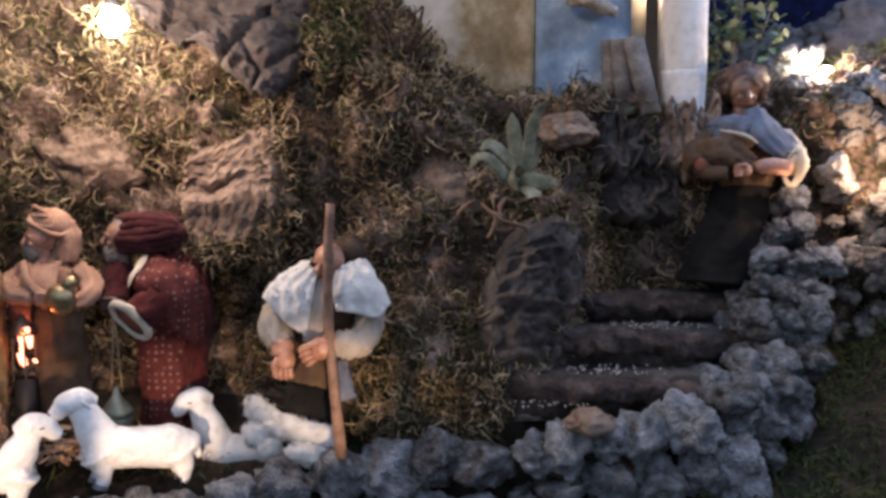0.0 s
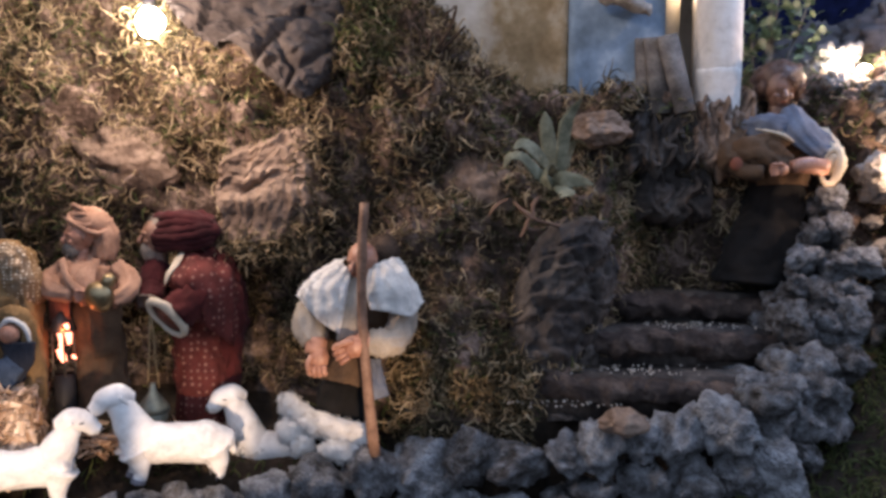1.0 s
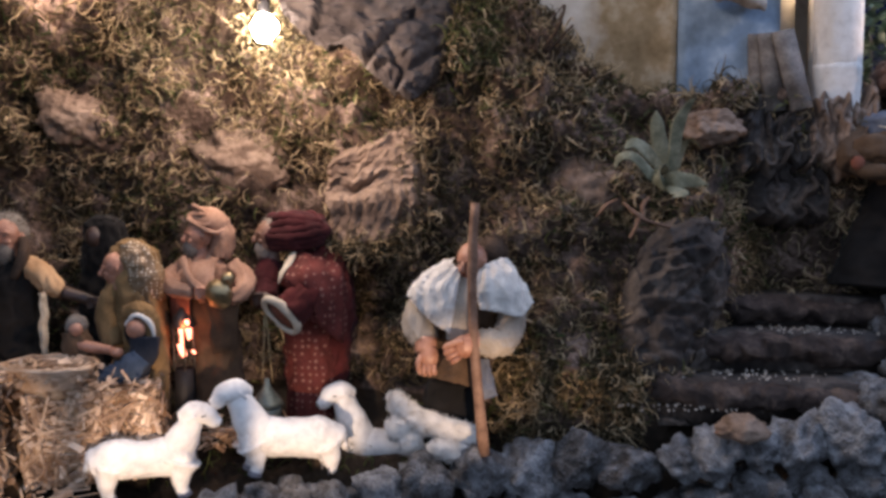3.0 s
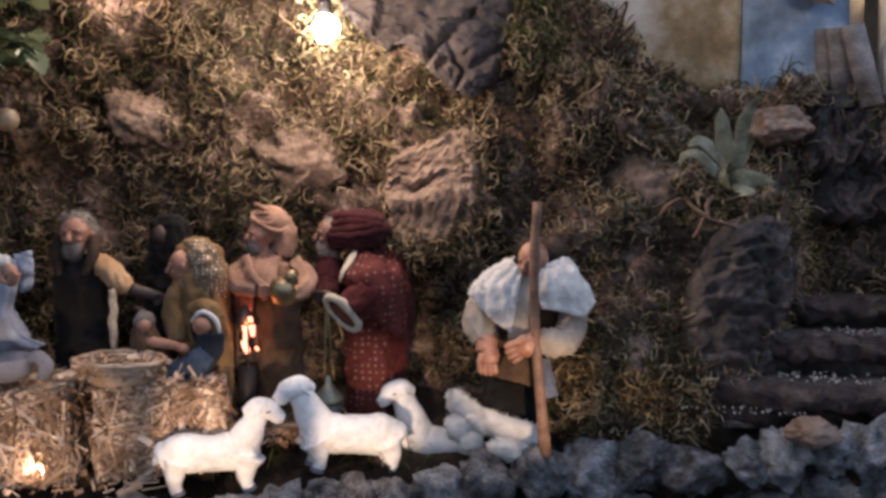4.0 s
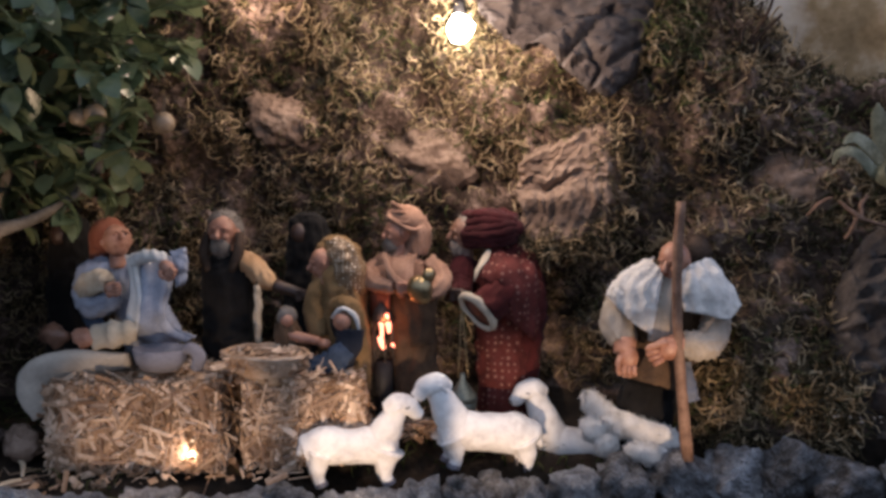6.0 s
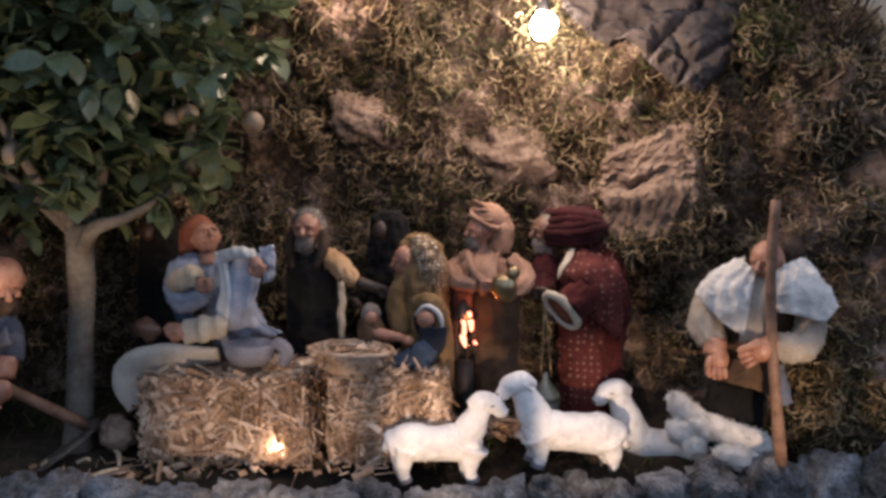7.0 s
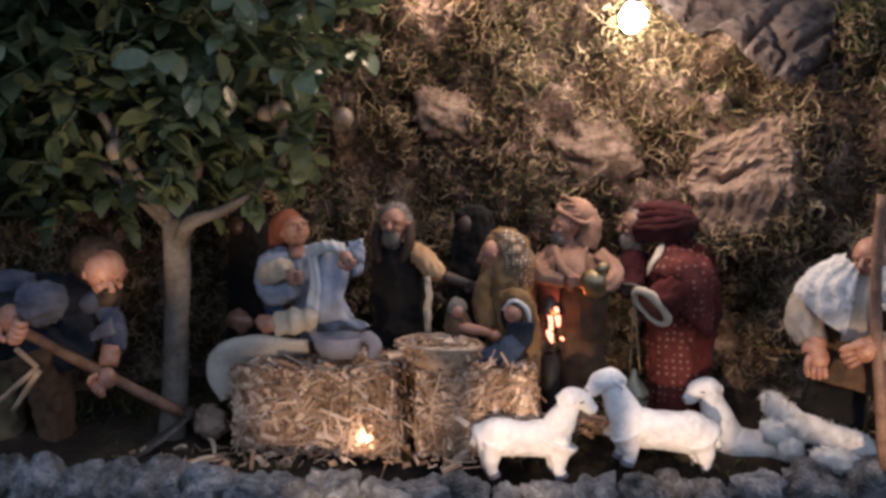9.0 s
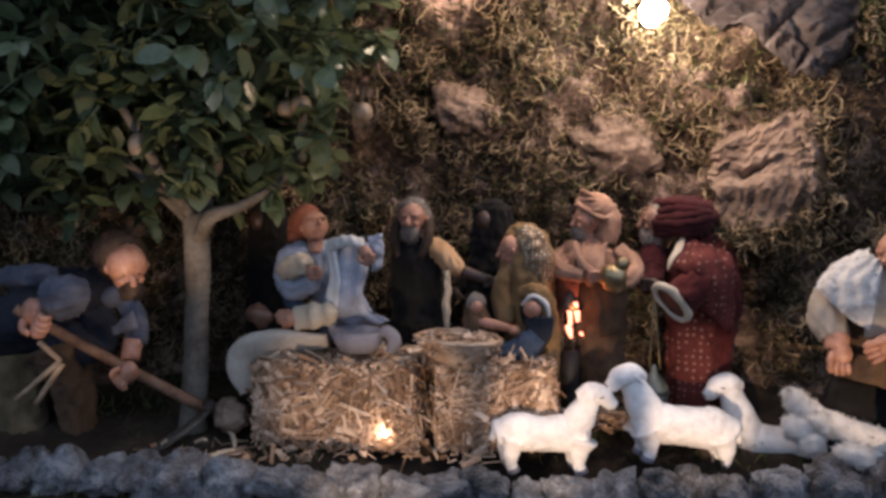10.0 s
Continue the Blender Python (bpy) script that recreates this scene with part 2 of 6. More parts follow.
M_WORKSHIRT = cloth("faded_work_cloth", (0.045, 0.05, 0.07), (0.12, 0.13, 0.165))
M_SHIRT = cloth("dark_shirt_cloth", (0.075, 0.085, 0.115), (0.19, 0.21, 0.255))
M_RUST = cloth("rust_cloth", (0.16, 0.05, 0.03), (0.34, 0.13, 0.08))


CLOTHS = [x for x in bpy.data.materials if "cloth" in x.name or "linen" in x.name or x.name in ("beige_wool", "patterned_gold_veil")]


# ---- shapes ----
class Shape:
    """Collects rings, blobs and tubes with their materials into one mesh."""

    def __init__(self):
        self.v, self.f, self.m, self.mats = [], [], [], []

    def slot(self, mat):
        if mat not in self.mats:
            self.mats.append(mat)
        return self.mats.index(mat)

    def rings(self, rings, mat, caps=True, closed=True):
        k, n0, n = self.slot(mat), len(self.v), len(rings[0])
        for r in rings:
            self.v.extend([tuple(p) for p in r])
        for i in range(len(rings) - 1):
            for j in range(n if closed else n - 1):
                a, b = n0 + i * n + j, n0 + i * n + (j + 1) % n
                self.f.append((a, b, b + n, a + n))
                self.m.append(k)
        if caps:
            self.f.append(tuple(n0 + j for j in reversed(range(n))))
            self.f.append(tuple(n0 + (len(rings) - 1) * n + j for j in range(n)))
            self.m += [k, k]
        return self

    def tube(self, pts, radii, mat, n=10, flat=1.0, side=None, folds=0, amp=0.0, rough=0.0, smooth=3, caps=True):
        """A tube along pts; radii: one for each point; flat: its depth against its width; side: the way of its width."""
        pts = [Vector(p) for p in pts]
        cloth_like = mat in CLOTHS
        if cloth_like:
            n = max(n, min(44, int(6.3 * max(radii) / 0.0036)))
            smooth = max(smooth, int(max((b - a).length for a, b in zip(pts, pts[1:])) / 0.0045))
        elif folds:
            n, smooth = n * 2, smooth * 2
        if smooth > 1 and len(pts) > 1:
            fine, fr = [], []
            for i in range(len(pts) - 1):
                p0, p1, p2, p3 = pts[max(i - 1, 0)], pts[i], pts[i + 1], pts[min(i + 2, len(pts) - 1)]
                for s in range(smooth):
                    t = s / smooth
                    fine.append(0.5 * ((2 * p1) + (p2 - p0) * t + (2 * p0 - 5 * p1 + 4 * p2 - p3) * t * t + (3 * p1 - p0 - 3 * p2 + p3) * t ** 3))
                    u = t * t * (3 - 2 * t)
                    fr.append(radii[i] * (1 - u) + radii[i + 1] * u)
            pts, radii = fine + [pts[-1]], fr + [radii[-1]]
        out, x = [], None
        ph = random.random() * 6
        for i, p in enumerate(pts):
            d = (pts[min(i + 1, len(pts) - 1)] - pts[max(i - 1, 0)]).normalized()
            if x is None:
                x = Vector(side) if side else (Vector((1, 0, 0)) if abs(d.x) < 0.8 else Vector((0, 1, 0)))
            x = (x - d * x.dot(d)).normalized()
            y = d.cross(x)
            ring = []
            for j in range(n):
                a = 2 * math.pi * j / n
                r = radii[i] * (1 + 0.5 * amp * math.cos(folds * a + ph + 0.6 * math.sin(3 * i / max(len(pts), 1))))
                if folds:
                    g = Vector((math.cos(a) * folds * 0.42 + ph, math.sin(a) * folds * 0.42, 2.4 * i / max(len(pts), 1) + ph))
                    r *= 1 + 2.2 * amp * (0.32 - abs(noise.noise(g))) + 0.8 * amp * noise.noise(g * 2.7)
                q = p + x * (r * math.cos(a)) + y * (r * flat * math.sin(a))
                if cloth_like:
                    up = abs(d.z)
                    g = Vector((q.x * 85, q.y * 85, q.z * (85 - 52 * up))) + Vector((ph, ph, 0))
                    w = 0.0078 * min(1.0, radii[i] / 0.028)
                    q += (q - p).normalized() * w * (0.9 * (0.3 - abs(noise.noise(g)) * 1.5) + 0.45 * noise.noise(g * 2.3))
                if rough:
                    q += noise.noise_vector(q * 60) * rough
                ring.append(q)
            out.append(ring)
        return self.rings(out, mat, caps)

    def blob(self, c, size, mat, turn=(0, 0, 0), rough=0.0, freq=40.0, n=14):
        rot = Euler([radians(a) for a in turn]).to_matrix()
        c, out = Vector(c), []
        for i in range(1, n // 2 + 2):
            t = math.pi * (i - 0.5) / (n // 2 + 1)
            ring = []
            for j in range(n):
                a = -2 * math.pi * j / n
                q = c + rot @ Vector((size[0] * math.sin(t) * math.cos(a), size[1] * math.sin(t) * math.sin(a), size[2] * math.cos(t)))
                if rough:
                    q += (q - c).normalized() * noise.fractal(q * freq, 0.8, 2.0, 3) * rough
                ring.append(q)
            out.append(ring)
        return self.rings(out, mat)

    def sheet(self, rows, mat, thick=0.006, fine=6, rough=0.0, freq=60.0, folds=0.0, count=5):
        """A thick cloth or slab through a grid of points, smooth both ways; folds: height of soft creases that run along the columns."""

        def smooth(line):
            line, out = [Vector(p) for p in line], []
            for i in range(len(line) - 1):
                a, b, c, d = line[max(i - 1, 0)], line[i], line[i + 1], line[min(i + 2, len(line) - 1)]
                for k in range(fine):
                    t = k / fine
                    out.append(0.5 * ((2 * b) + (c - a) * t + (2 * a - 5 * b + 4 * c - d) * t * t + (3 * b - a - 3 * c + d) * t ** 3))
            return out + [line[-1]]

        grid = [smooth(r) for r in rows]
        grid = [list(r) for r in zip(*[smooth(c) for c in zip(*grid)])]
        nr, nc = len(grid), len(grid[0])
        front, rear = [], []
        for i in range(nr):
            fr, re = [], []
            for j in range(nc):
                du = grid[i][min(j + 1, nc - 1)] - grid[i][max(j - 1, 0)]
                dv = grid[min(i + 1, nr - 1)][j] - grid[max(i - 1, 0)][j]
                n = du.cross(dv)
                n = n.normalized() if n.length > 1e-12 else Vector((0, -1, 0))
                if n.y > 0:
                    n = -n
                p, rim = grid[i][j], min(1.0, 0.25 + 3.0 * min(i / nr, 1 - (i + 1) / nr, j / nc, 1 - (j + 1) / nc))
                h = folds * (math.sin(count * 6.28 * j / nc + 2.5 * noise.noise(p * 25)) * 0.6 + noise.noise(p * 45) * 0.8)
                if rough:
                    h += rough * noise.fractal(p * freq, 0.8, 2.1, 5)
                fr.append(p + n * (h + thick * rim * 0.5))
                re.append(p - n * thick * rim * 0.5)
            front.append(fr)
            rear.append(re)
        return self.rings([f + r[::-1] for f, r in zip(front, rear)], mat)

    def fuzz(self, first, count, length, mat, seed=1):
        """Short hairs standing on the faces made since the index first."""
        r = random.Random(seed)
        faces = self.f[first:]
        for _ in range(count):
            q = [Vector(self.v[i]) for i in r.choice(faces)[:4]]
            n = (q[1] - q[0]).cross(q[2] - q[0])
            if n.length < 1e-9:
                continue
            p = q[0].lerp(q[1], r.random()).lerp(q[-1].lerp(q[2], r.random()), r.random())
            d = (n.normalized() + Vector((r.gauss(0, 0.6), r.gauss(0, 0.6), r.gauss(0, 0.6)))).normalized() * length * r.uniform(0.5, 1.3)
            x = Vector((0, 0, 1)).cross(d)
            x = (x if x.length > 1e-6 else Vector((1, 0, 0))).normalized() * 0.0006
            y = x.cross(d).normalized() * 0.0006
            e = p + d * 0.6 + x * r.gauss(0, 2)
            self.rings([[p + x, p - x * 0.5 + y, p - x * 0.5 - y], [e + x * 0.7, e - x * 0.35 + y * 0.7, e - x * 0.35 - y * 0.7], [p + d + x * 0.2, p + d - x * 0.1 + y * 0.2, p + d - x * 0.1 - y * 0.2]], mat)
        return self

    def box(self, c, size, mat, turn=(0, 0, 0)):
        rot = Euler([radians(a) for a in turn]).to_matrix()
        c = Vector(c)
        q = [[c + rot @ Vector((sx * size[0] / 2, sy * size[1] / 2, sz * size[2] / 2)) for sx, sy in ((-1, -1), (1, -1), (1, 1), (-1, 1))] for sz in (-1, 1)]
        return self.rings(q, mat)

    def mesh(self, name, base=(0, 0, 0), smooth=True):
        me = bpy.data.meshes.new(name)
        b = Vector(base)
        me.from_pydata([tuple(Vector(p) - b) for p in self.v], [], self.f)
        for m in self.mats:
            me.materials.append(m)
        me.polygons.foreach_set("material_index", self.m)
        me.polygons.foreach_set("use_smooth", [smooth] * len(self.f))
        me.update()
        return me

    def thing(self, name, base=(0, 0, 0), label="", category="", group="", kind="", smooth=True):
        ob = new(name, self.mesh(name, base, smooth))
        ob.location = base
        return tagged(ob, label, category, group, kind)

    def part(self, name, parent, base=None, label="", smooth=True):
        b = Vector(base) if base else parent.location
        ob = new(name, self.mesh(name, b, smooth))
        ob.parent = parent
        ob.location = b - parent.location
        if label:
            ob["label"] = label
        return ob


def empty(name, base, label, category, group="", kind=""):
    ob = new(name)
    ob.location = base
    return tagged(ob, label, category, group, kind)


def spline(table, x):
    return float(np.interp(x, [p[0] for p in table], [p[1] for p in table]))


# ---- ground and bank ----
PIVOT = Vector((-0.15, 0.0, 0.0))
# angle from ahead, then the distance of the bank's foot, of its upper part, and the height of its top
BANK = [(-82, 1.60, 1.66, 1.0), (-65, 1.50, 1.50, 1.0), (-50, 1.50, 1.38, 1.0), (-38, 1.45, 1.32, 1.0), (-25, 1.41, 1.29, 1.0), (-16, 1.36, 1.28, 1.0), (-10, 1.29, 1.28, 0.98),
        (-4, 1.25, 1.28, 0.90), (0, 1.22, 1.285, 0.78), (2.5, 1.15, 1.29, 0.70), (5, 1.125, 1.30, 0.615), (9, 1.125, 1.30, 0.565), (13, 1.165, 1.29, 0.53), (15.5, 1.21, 1.31, 0.515), (18, 1.43, 1.38, 0.525),
        (24, 1.47, 1.40, 0.535), (27.5, 1.47, 1.44, 0.54), (30, 1.47, 1.50, 0.57), (36, 1.47, 1.54, 0.62), (46, 1.47, 1.62, 0.68), (62, 1.5, 1.8, 0.75)]


def bank_point(a, s):
    """The sheet at angle a, from s = 0 in front of the wall over the ground and up the bank to s = 1 behind its top."""
    foot, up, top = (float(np.interp(a, [b[0] for b in BANK], [b[i] for b in BANK])) for i in (1, 2, 3))
    low = spline([(-82, -0.02), (15, 0.0), (30, -0.02), (40, -0.06), (62, -0.1)], a)
    zf = low + 0.05 + spline([(28, 0.0), (36, 0.17), (62, 0.22)], a)
    prof = [(0.0, 0.55, -0.30), (0.08, 0.95, -0.22), (0.12, 1.08, low - 0.03), (0.16, 1.13, low), (0.24, foot - 0.03, zf), (0.30, foot, zf + 0.05),
            (0.55, foot * 0.5 + up * 0.5, zf + 0.5 * (top - zf)), (0.84, up, top - 0.02), (0.87, up + 0.03, top), (1.0, 2.6, top + 0.10)]
    r = float(np.interp(s, [p[0] for p in prof], [p[1] for p in prof]))
    z = float(np.interp(s, [p[0] for p in prof], [p[2] for p in prof]))
    t = radians(a)
    out = Vector((math.sin(t), math.cos(t), 0))
    p = PIVOT + out * r + Vector((0, 0, z))
    steep = min(1.0, max(0.0, (s - 0.24) / 0.08))
    q = noise.fractal(p * 7.0, 0.7, 2.0, 5) * 0.055 * steep + noise.fractal(p * 22.0, 0.8, 2.0, 4) * (0.005 + 0.017 * steep)
    q += (0.35 - abs(noise.fractal(p * 15.0 + Vector((5, 1, 2)), 0.8, 2.0, 3))) * 0.020 * steep
    return p - out * q + Vector((0, 0, q * 0.6))


def build_bank():
    na, ns = 340, 190
    angles = np.linspace(-82, 62, na)
    steps = np.concatenate([np.linspace(0, 0.24, 40), np.linspace(0.245, 0.9, 135), np.linspace(0.91, 1.0, ns - 175)])
    verts = np.array([bank_point(a, s) for s in steps for a in angles])
    idx = np.arange(ns * na).reshape(ns, na)
    quads = np.stack([idx[:-1, :-1], idx[:-1, 1:], idx[1:, 1:], idx[1:, :-1]], -1).reshape(-1, 4)
    me = bpy.data.meshes.new("ground")
    me.from_pydata(verts.tolist(), [], quads.tolist())
    me.materials.append(M_SOIL)
    me.materials.append(M_BANK)
    me.polygons.foreach_set("material_index", [1 if 0.245 < steps[i // (na - 1)] else 0 for i in range(len(quads))])
    me.polygons.foreach_set("use_smooth", [True] * len(quads))
    me.update()
    ob = new("ground", me)
    tagged(ob, "dark soil ground rising into a brown bark-covered bank", "ground", kind="structure")
    return verts.reshape(ns, na, 3), steps, angles


SHEET, STEPS, ANGLES = build_bank()


def strands(name, pts, nrm, length, width, mat, label, category, curl=0.9, segs=4, seed=1, hang=0.0):
    """Many curled threads as one mesh: three-sided tapering tubes grown from pts along nrm."""
    rng = np.random.default_rng(seed)
    n = len(pts)
    d = nrm + rng.normal(0, 0.7, (n, 3))
    d /= np.linalg.norm(d, axis=1, keepdims=True)
    turn = rng.normal(0, curl, (n, 3))
    ln = (length * rng.uniform(0.5, 1.5, n) / segs)[:, None]
    wd = (width * rng.uniform(0.6, 1.4, n))[:, None]
    p = pts.copy()
    side = np.cross(d, rng.normal(0, 1, (n, 3)))
    side /= np.linalg.norm(side, axis=1, keepdims=True)
    rows = []
    for k in range(segs + 1):
        up = np.cross(d, side)
        up /= np.linalg.norm(up, axis=1, keepdims=True)
        side = np.cross(up, d)
        w = wd * (1 - 0.75 * (k / segs) ** 1.5)
        rows.append(np.stack([p + w * (side * math.cos(t) + up * math.sin(t)) for t in (0, 2.094, 4.189)], 1))
        p = p + d * ln
        d = d + np.cross(turn, d) * 0.6 + rng.normal(0, 0.25, (n, 3)) + np.array([0, 0, -hang])
        d /= np.linalg.norm(d, axis=1, keepdims=True)
    v = np.stack(rows, 1).reshape(-1, 3)
    base = (np.arange(n) * 3 * (segs + 1))[:, None]
    f = []
    for k in range(segs):
        for j in range(3):
            a, b = 3 * k + j, 3 * k + (j + 1) % 3
            f.append(np.stack([base[:, 0] + a, base[:, 0] + b, base[:, 0] + b + 3, base[:, 0] + a + 3], -1))
    f = np.concatenate(f)
    me = bpy.data.meshes.new(name)
    me.vertices.add(len(v))
    me.vertices.foreach_set("co", v.ravel())
    me.loops.add(f.size)
    me.loops.foreach_set("vertex_index", f.ravel())
    me.polygons.add(len(f))
    me.polygons.foreach_set("loop_start", np.arange(len(f)) * 4)
    me.polygons.foreach_set("use_smooth", [True] * len(f))
    me.materials.append(mat)
    me.update(calc_edges=True)
    return tagged(new(name, me), label, category, kind="stuff")


def on_sheet(count, s0, s1, a0, a1, seed, keep):
    """Random points on the sheet with their outward directions, where keep(point, s, a) is above a random number."""
    rng = np.random.default_rng(seed)
    du, dv = np.gradient(SHEET, axis=1), np.gradient(SHEET, axis=0)
    nr = np.cross(du, dv)
    nr /= np.linalg.norm(nr, axis=2, keepdims=True)
    i0, i1 = np.searchsorted(STEPS, s0), np.searchsorted(STEPS, s1) - 1
    j0, j1 = np.searchsorted(ANGLES, a0), np.searchsorted(ANGLES, a1) - 1
    area = np.linalg.norm(np.cross(du, dv), axis=2)[i0:i1, j0:j1]
    flat = rng.choice(area.size, count, p=(area / area.sum()).ravel())
    ii, jj = i0 + flat // (j1 - j0), j0 + flat % (j1 - j0)
    fu, fv = rng.random(count)[:, None], rng.random(count)[:, None]
    p = SHEET[ii, jj] * (1 - fu) * (1 - fv) + SHEET[ii, jj + 1] * fu * (1 - fv) + SHEET[ii + 1, jj] * (1 - fu) * fv + SHEET[ii + 1, jj + 1] * fu * fv
    nn = nr[ii, jj]
    nn = nn * np.where(((np.array(PIVOT)[None] + [0, 0, 0.8] - p) * nn).sum(1) < 0, -1, 1)[:, None]
    ok = np.array([rng.random() < keep(Vector(q), STEPS[i], ANGLES[j]) for q, i, j in zip(p, ii, jj)])
    return p[ok], nn[ok]


def clump(p):
    return 0.5 + 1.1 * noise.fractal(p * 9.0 + Vector((3, 7, 1)), 0.8, 2.0, 3)


P, N = on_sheet(80000, 0.26, 0.885, -75, 55, 3, lambda p, s, a: min(1.0, max(0.6 if -0.27 < p.x < -0.02 and p.z < 0.62 else 0.10, 0.05 + 1.25 * clump(p))) * (0.15 if 26.5 < a else 1.0))
strands("dry_moss", P, N, 0.032, 0.00165, M_MOSS, "curly dry olive and brown moss covering the bank", "moss", seed=5, curl=1.1, segs=5)
P, N = on_sheet(22000, 0.13, 0.9, -75, 55, 13, lambda p, s, a: 1.0 if noise.noise(p * 6) > 0.05 or a > 32 else 0.06)
strands("green_moss", P, N, 0.026, 0.0014, M_GREENMOSS, "darker green moss growing in patches on the bank", "moss", seed=8)


P, N = on_sheet(9000, 0.11, 0.33, 29, 60, 17, lambda p, s, a: 1.0 if noise.noise(p * 14) > -0.1 else 0.15)
strands("green_moss", P, N, 0.022, 0.0013, M_GREENMOSS, "green moss and grass on the ground beside the wall", "moss", seed=18)


P, N = on_sheet(1500, 0.19, 0.34, 1, 12, 27, lambda p, s, a: min(1.0, max(0.1, 0.3 + clump(p))))
strands("dry_moss", P, N, 0.030, 0.0020, M_MOSS, "pale tufts of dry moss at the foot of the bank", "moss", seed=28)


def boulder_mesh(name, mats, seed, size=(1, 1, 1), subdiv=3, rough=0.28, freq=1.6, strata=0.0, facets=0):
    bm = bmesh.new()
    bmesh.ops.create_icosphere(bm, subdivisions=subdiv, radius=1.0)
    off = Vector((seed * 3.7, seed * 1.9, seed * 5.3))
    rc = random.Random(seed)
    cuts = [(Vector((rc.gauss(0, 1), rc.gauss(0, 1), rc.gauss(0, 1))).normalized(), rc.uniform(0.70, 0.88)) for _ in range(facets)]
    tilt = Euler((0.25, 0.3 + 0.1 * seed, 0)).to_matrix()
    for v in bm.verts:
        p = v.co.copy()
        k = 1 + rough * noise.fractal(p * freq + off, 0.95, 2.1, 5)
        cell = noise.voronoi(p * 1.3 + off)[0][0]
        k *= 1 - 0.25 * max(0.0, 0.55 - cell)
        for n, d in cuts:
            t = p.normalized().dot(n)
            if t > d:
                k *= 0.15 + 0.85 * d / t
        if strata:
            h = (tilt @ p).z * 4.5 + 1.3 * noise.fractal(p * 1.2 + off, 0.8, 2, 3)
            h %= 1.0
            k *= 1 + strata * ((h if h < 0.75 else 3 * (1 - h)) - 0.4)
        v.co = Vector((p.x * size[0], p.y * size[1], p.z * size[2])) * k
    for f in bm.faces:
        f.smooth = True
    me = bpy.data.meshes.new(name)
    bm.to_mesh(me)
    bm.free()
    for m in mats:
        me.materials.append(m)
    return me


def rock(name, at, size, mat, seed, label, turn=(0, 0, 0), subdiv=5, rough=0.3, strata=0.0, freq=1.6, category="rock", facets=0):
    ob = new(name, boulder_mesh(name, [mat], seed, size, subdiv, rough, freq, strata, facets))
    ob.matrix_world = pose(*at, *turn)
    return tagged(ob, label, category)


s = Shape()
s.rings([[(-30, -30, -0.31), (30, -30, -0.31), (30, 30, -0.31), (-30, 30, -0.31)], [(-30, -30, -0.30), (30, -30, -0.30), (30, 30, -0.30), (-30, 30, -0.30)]], M_SOIL)
s.thing("floor", (0, 0, -0.30), "plain dark earth floor in front of the scene", "floor", kind="structure", smooth=False)
M_BACK = cloth("night_blue_cloth", (0.004, 0.006, 0.02), (0.014, 0.02, 0.08))
s = Shape()
ring = [(3.2 * math.sin(t), 3.2 * math.cos(t) + 0.03 * math.sin(t * 40)) for t in np.linspace(-1.5, 1.5, 160)]
s.rings([[(x * k, y * k, -0.30), (x * k, y * k, 2.2)] for k in (1.0, 1.01) for x, y in ring[::(1 if k == 1.0 else -1)]], M_BACK, closed=False, caps=False)
s.thing("backdrop", (0, 3.2, -0.30), "night-blue cloth hung behind the scene", "backdrop", kind="structure")

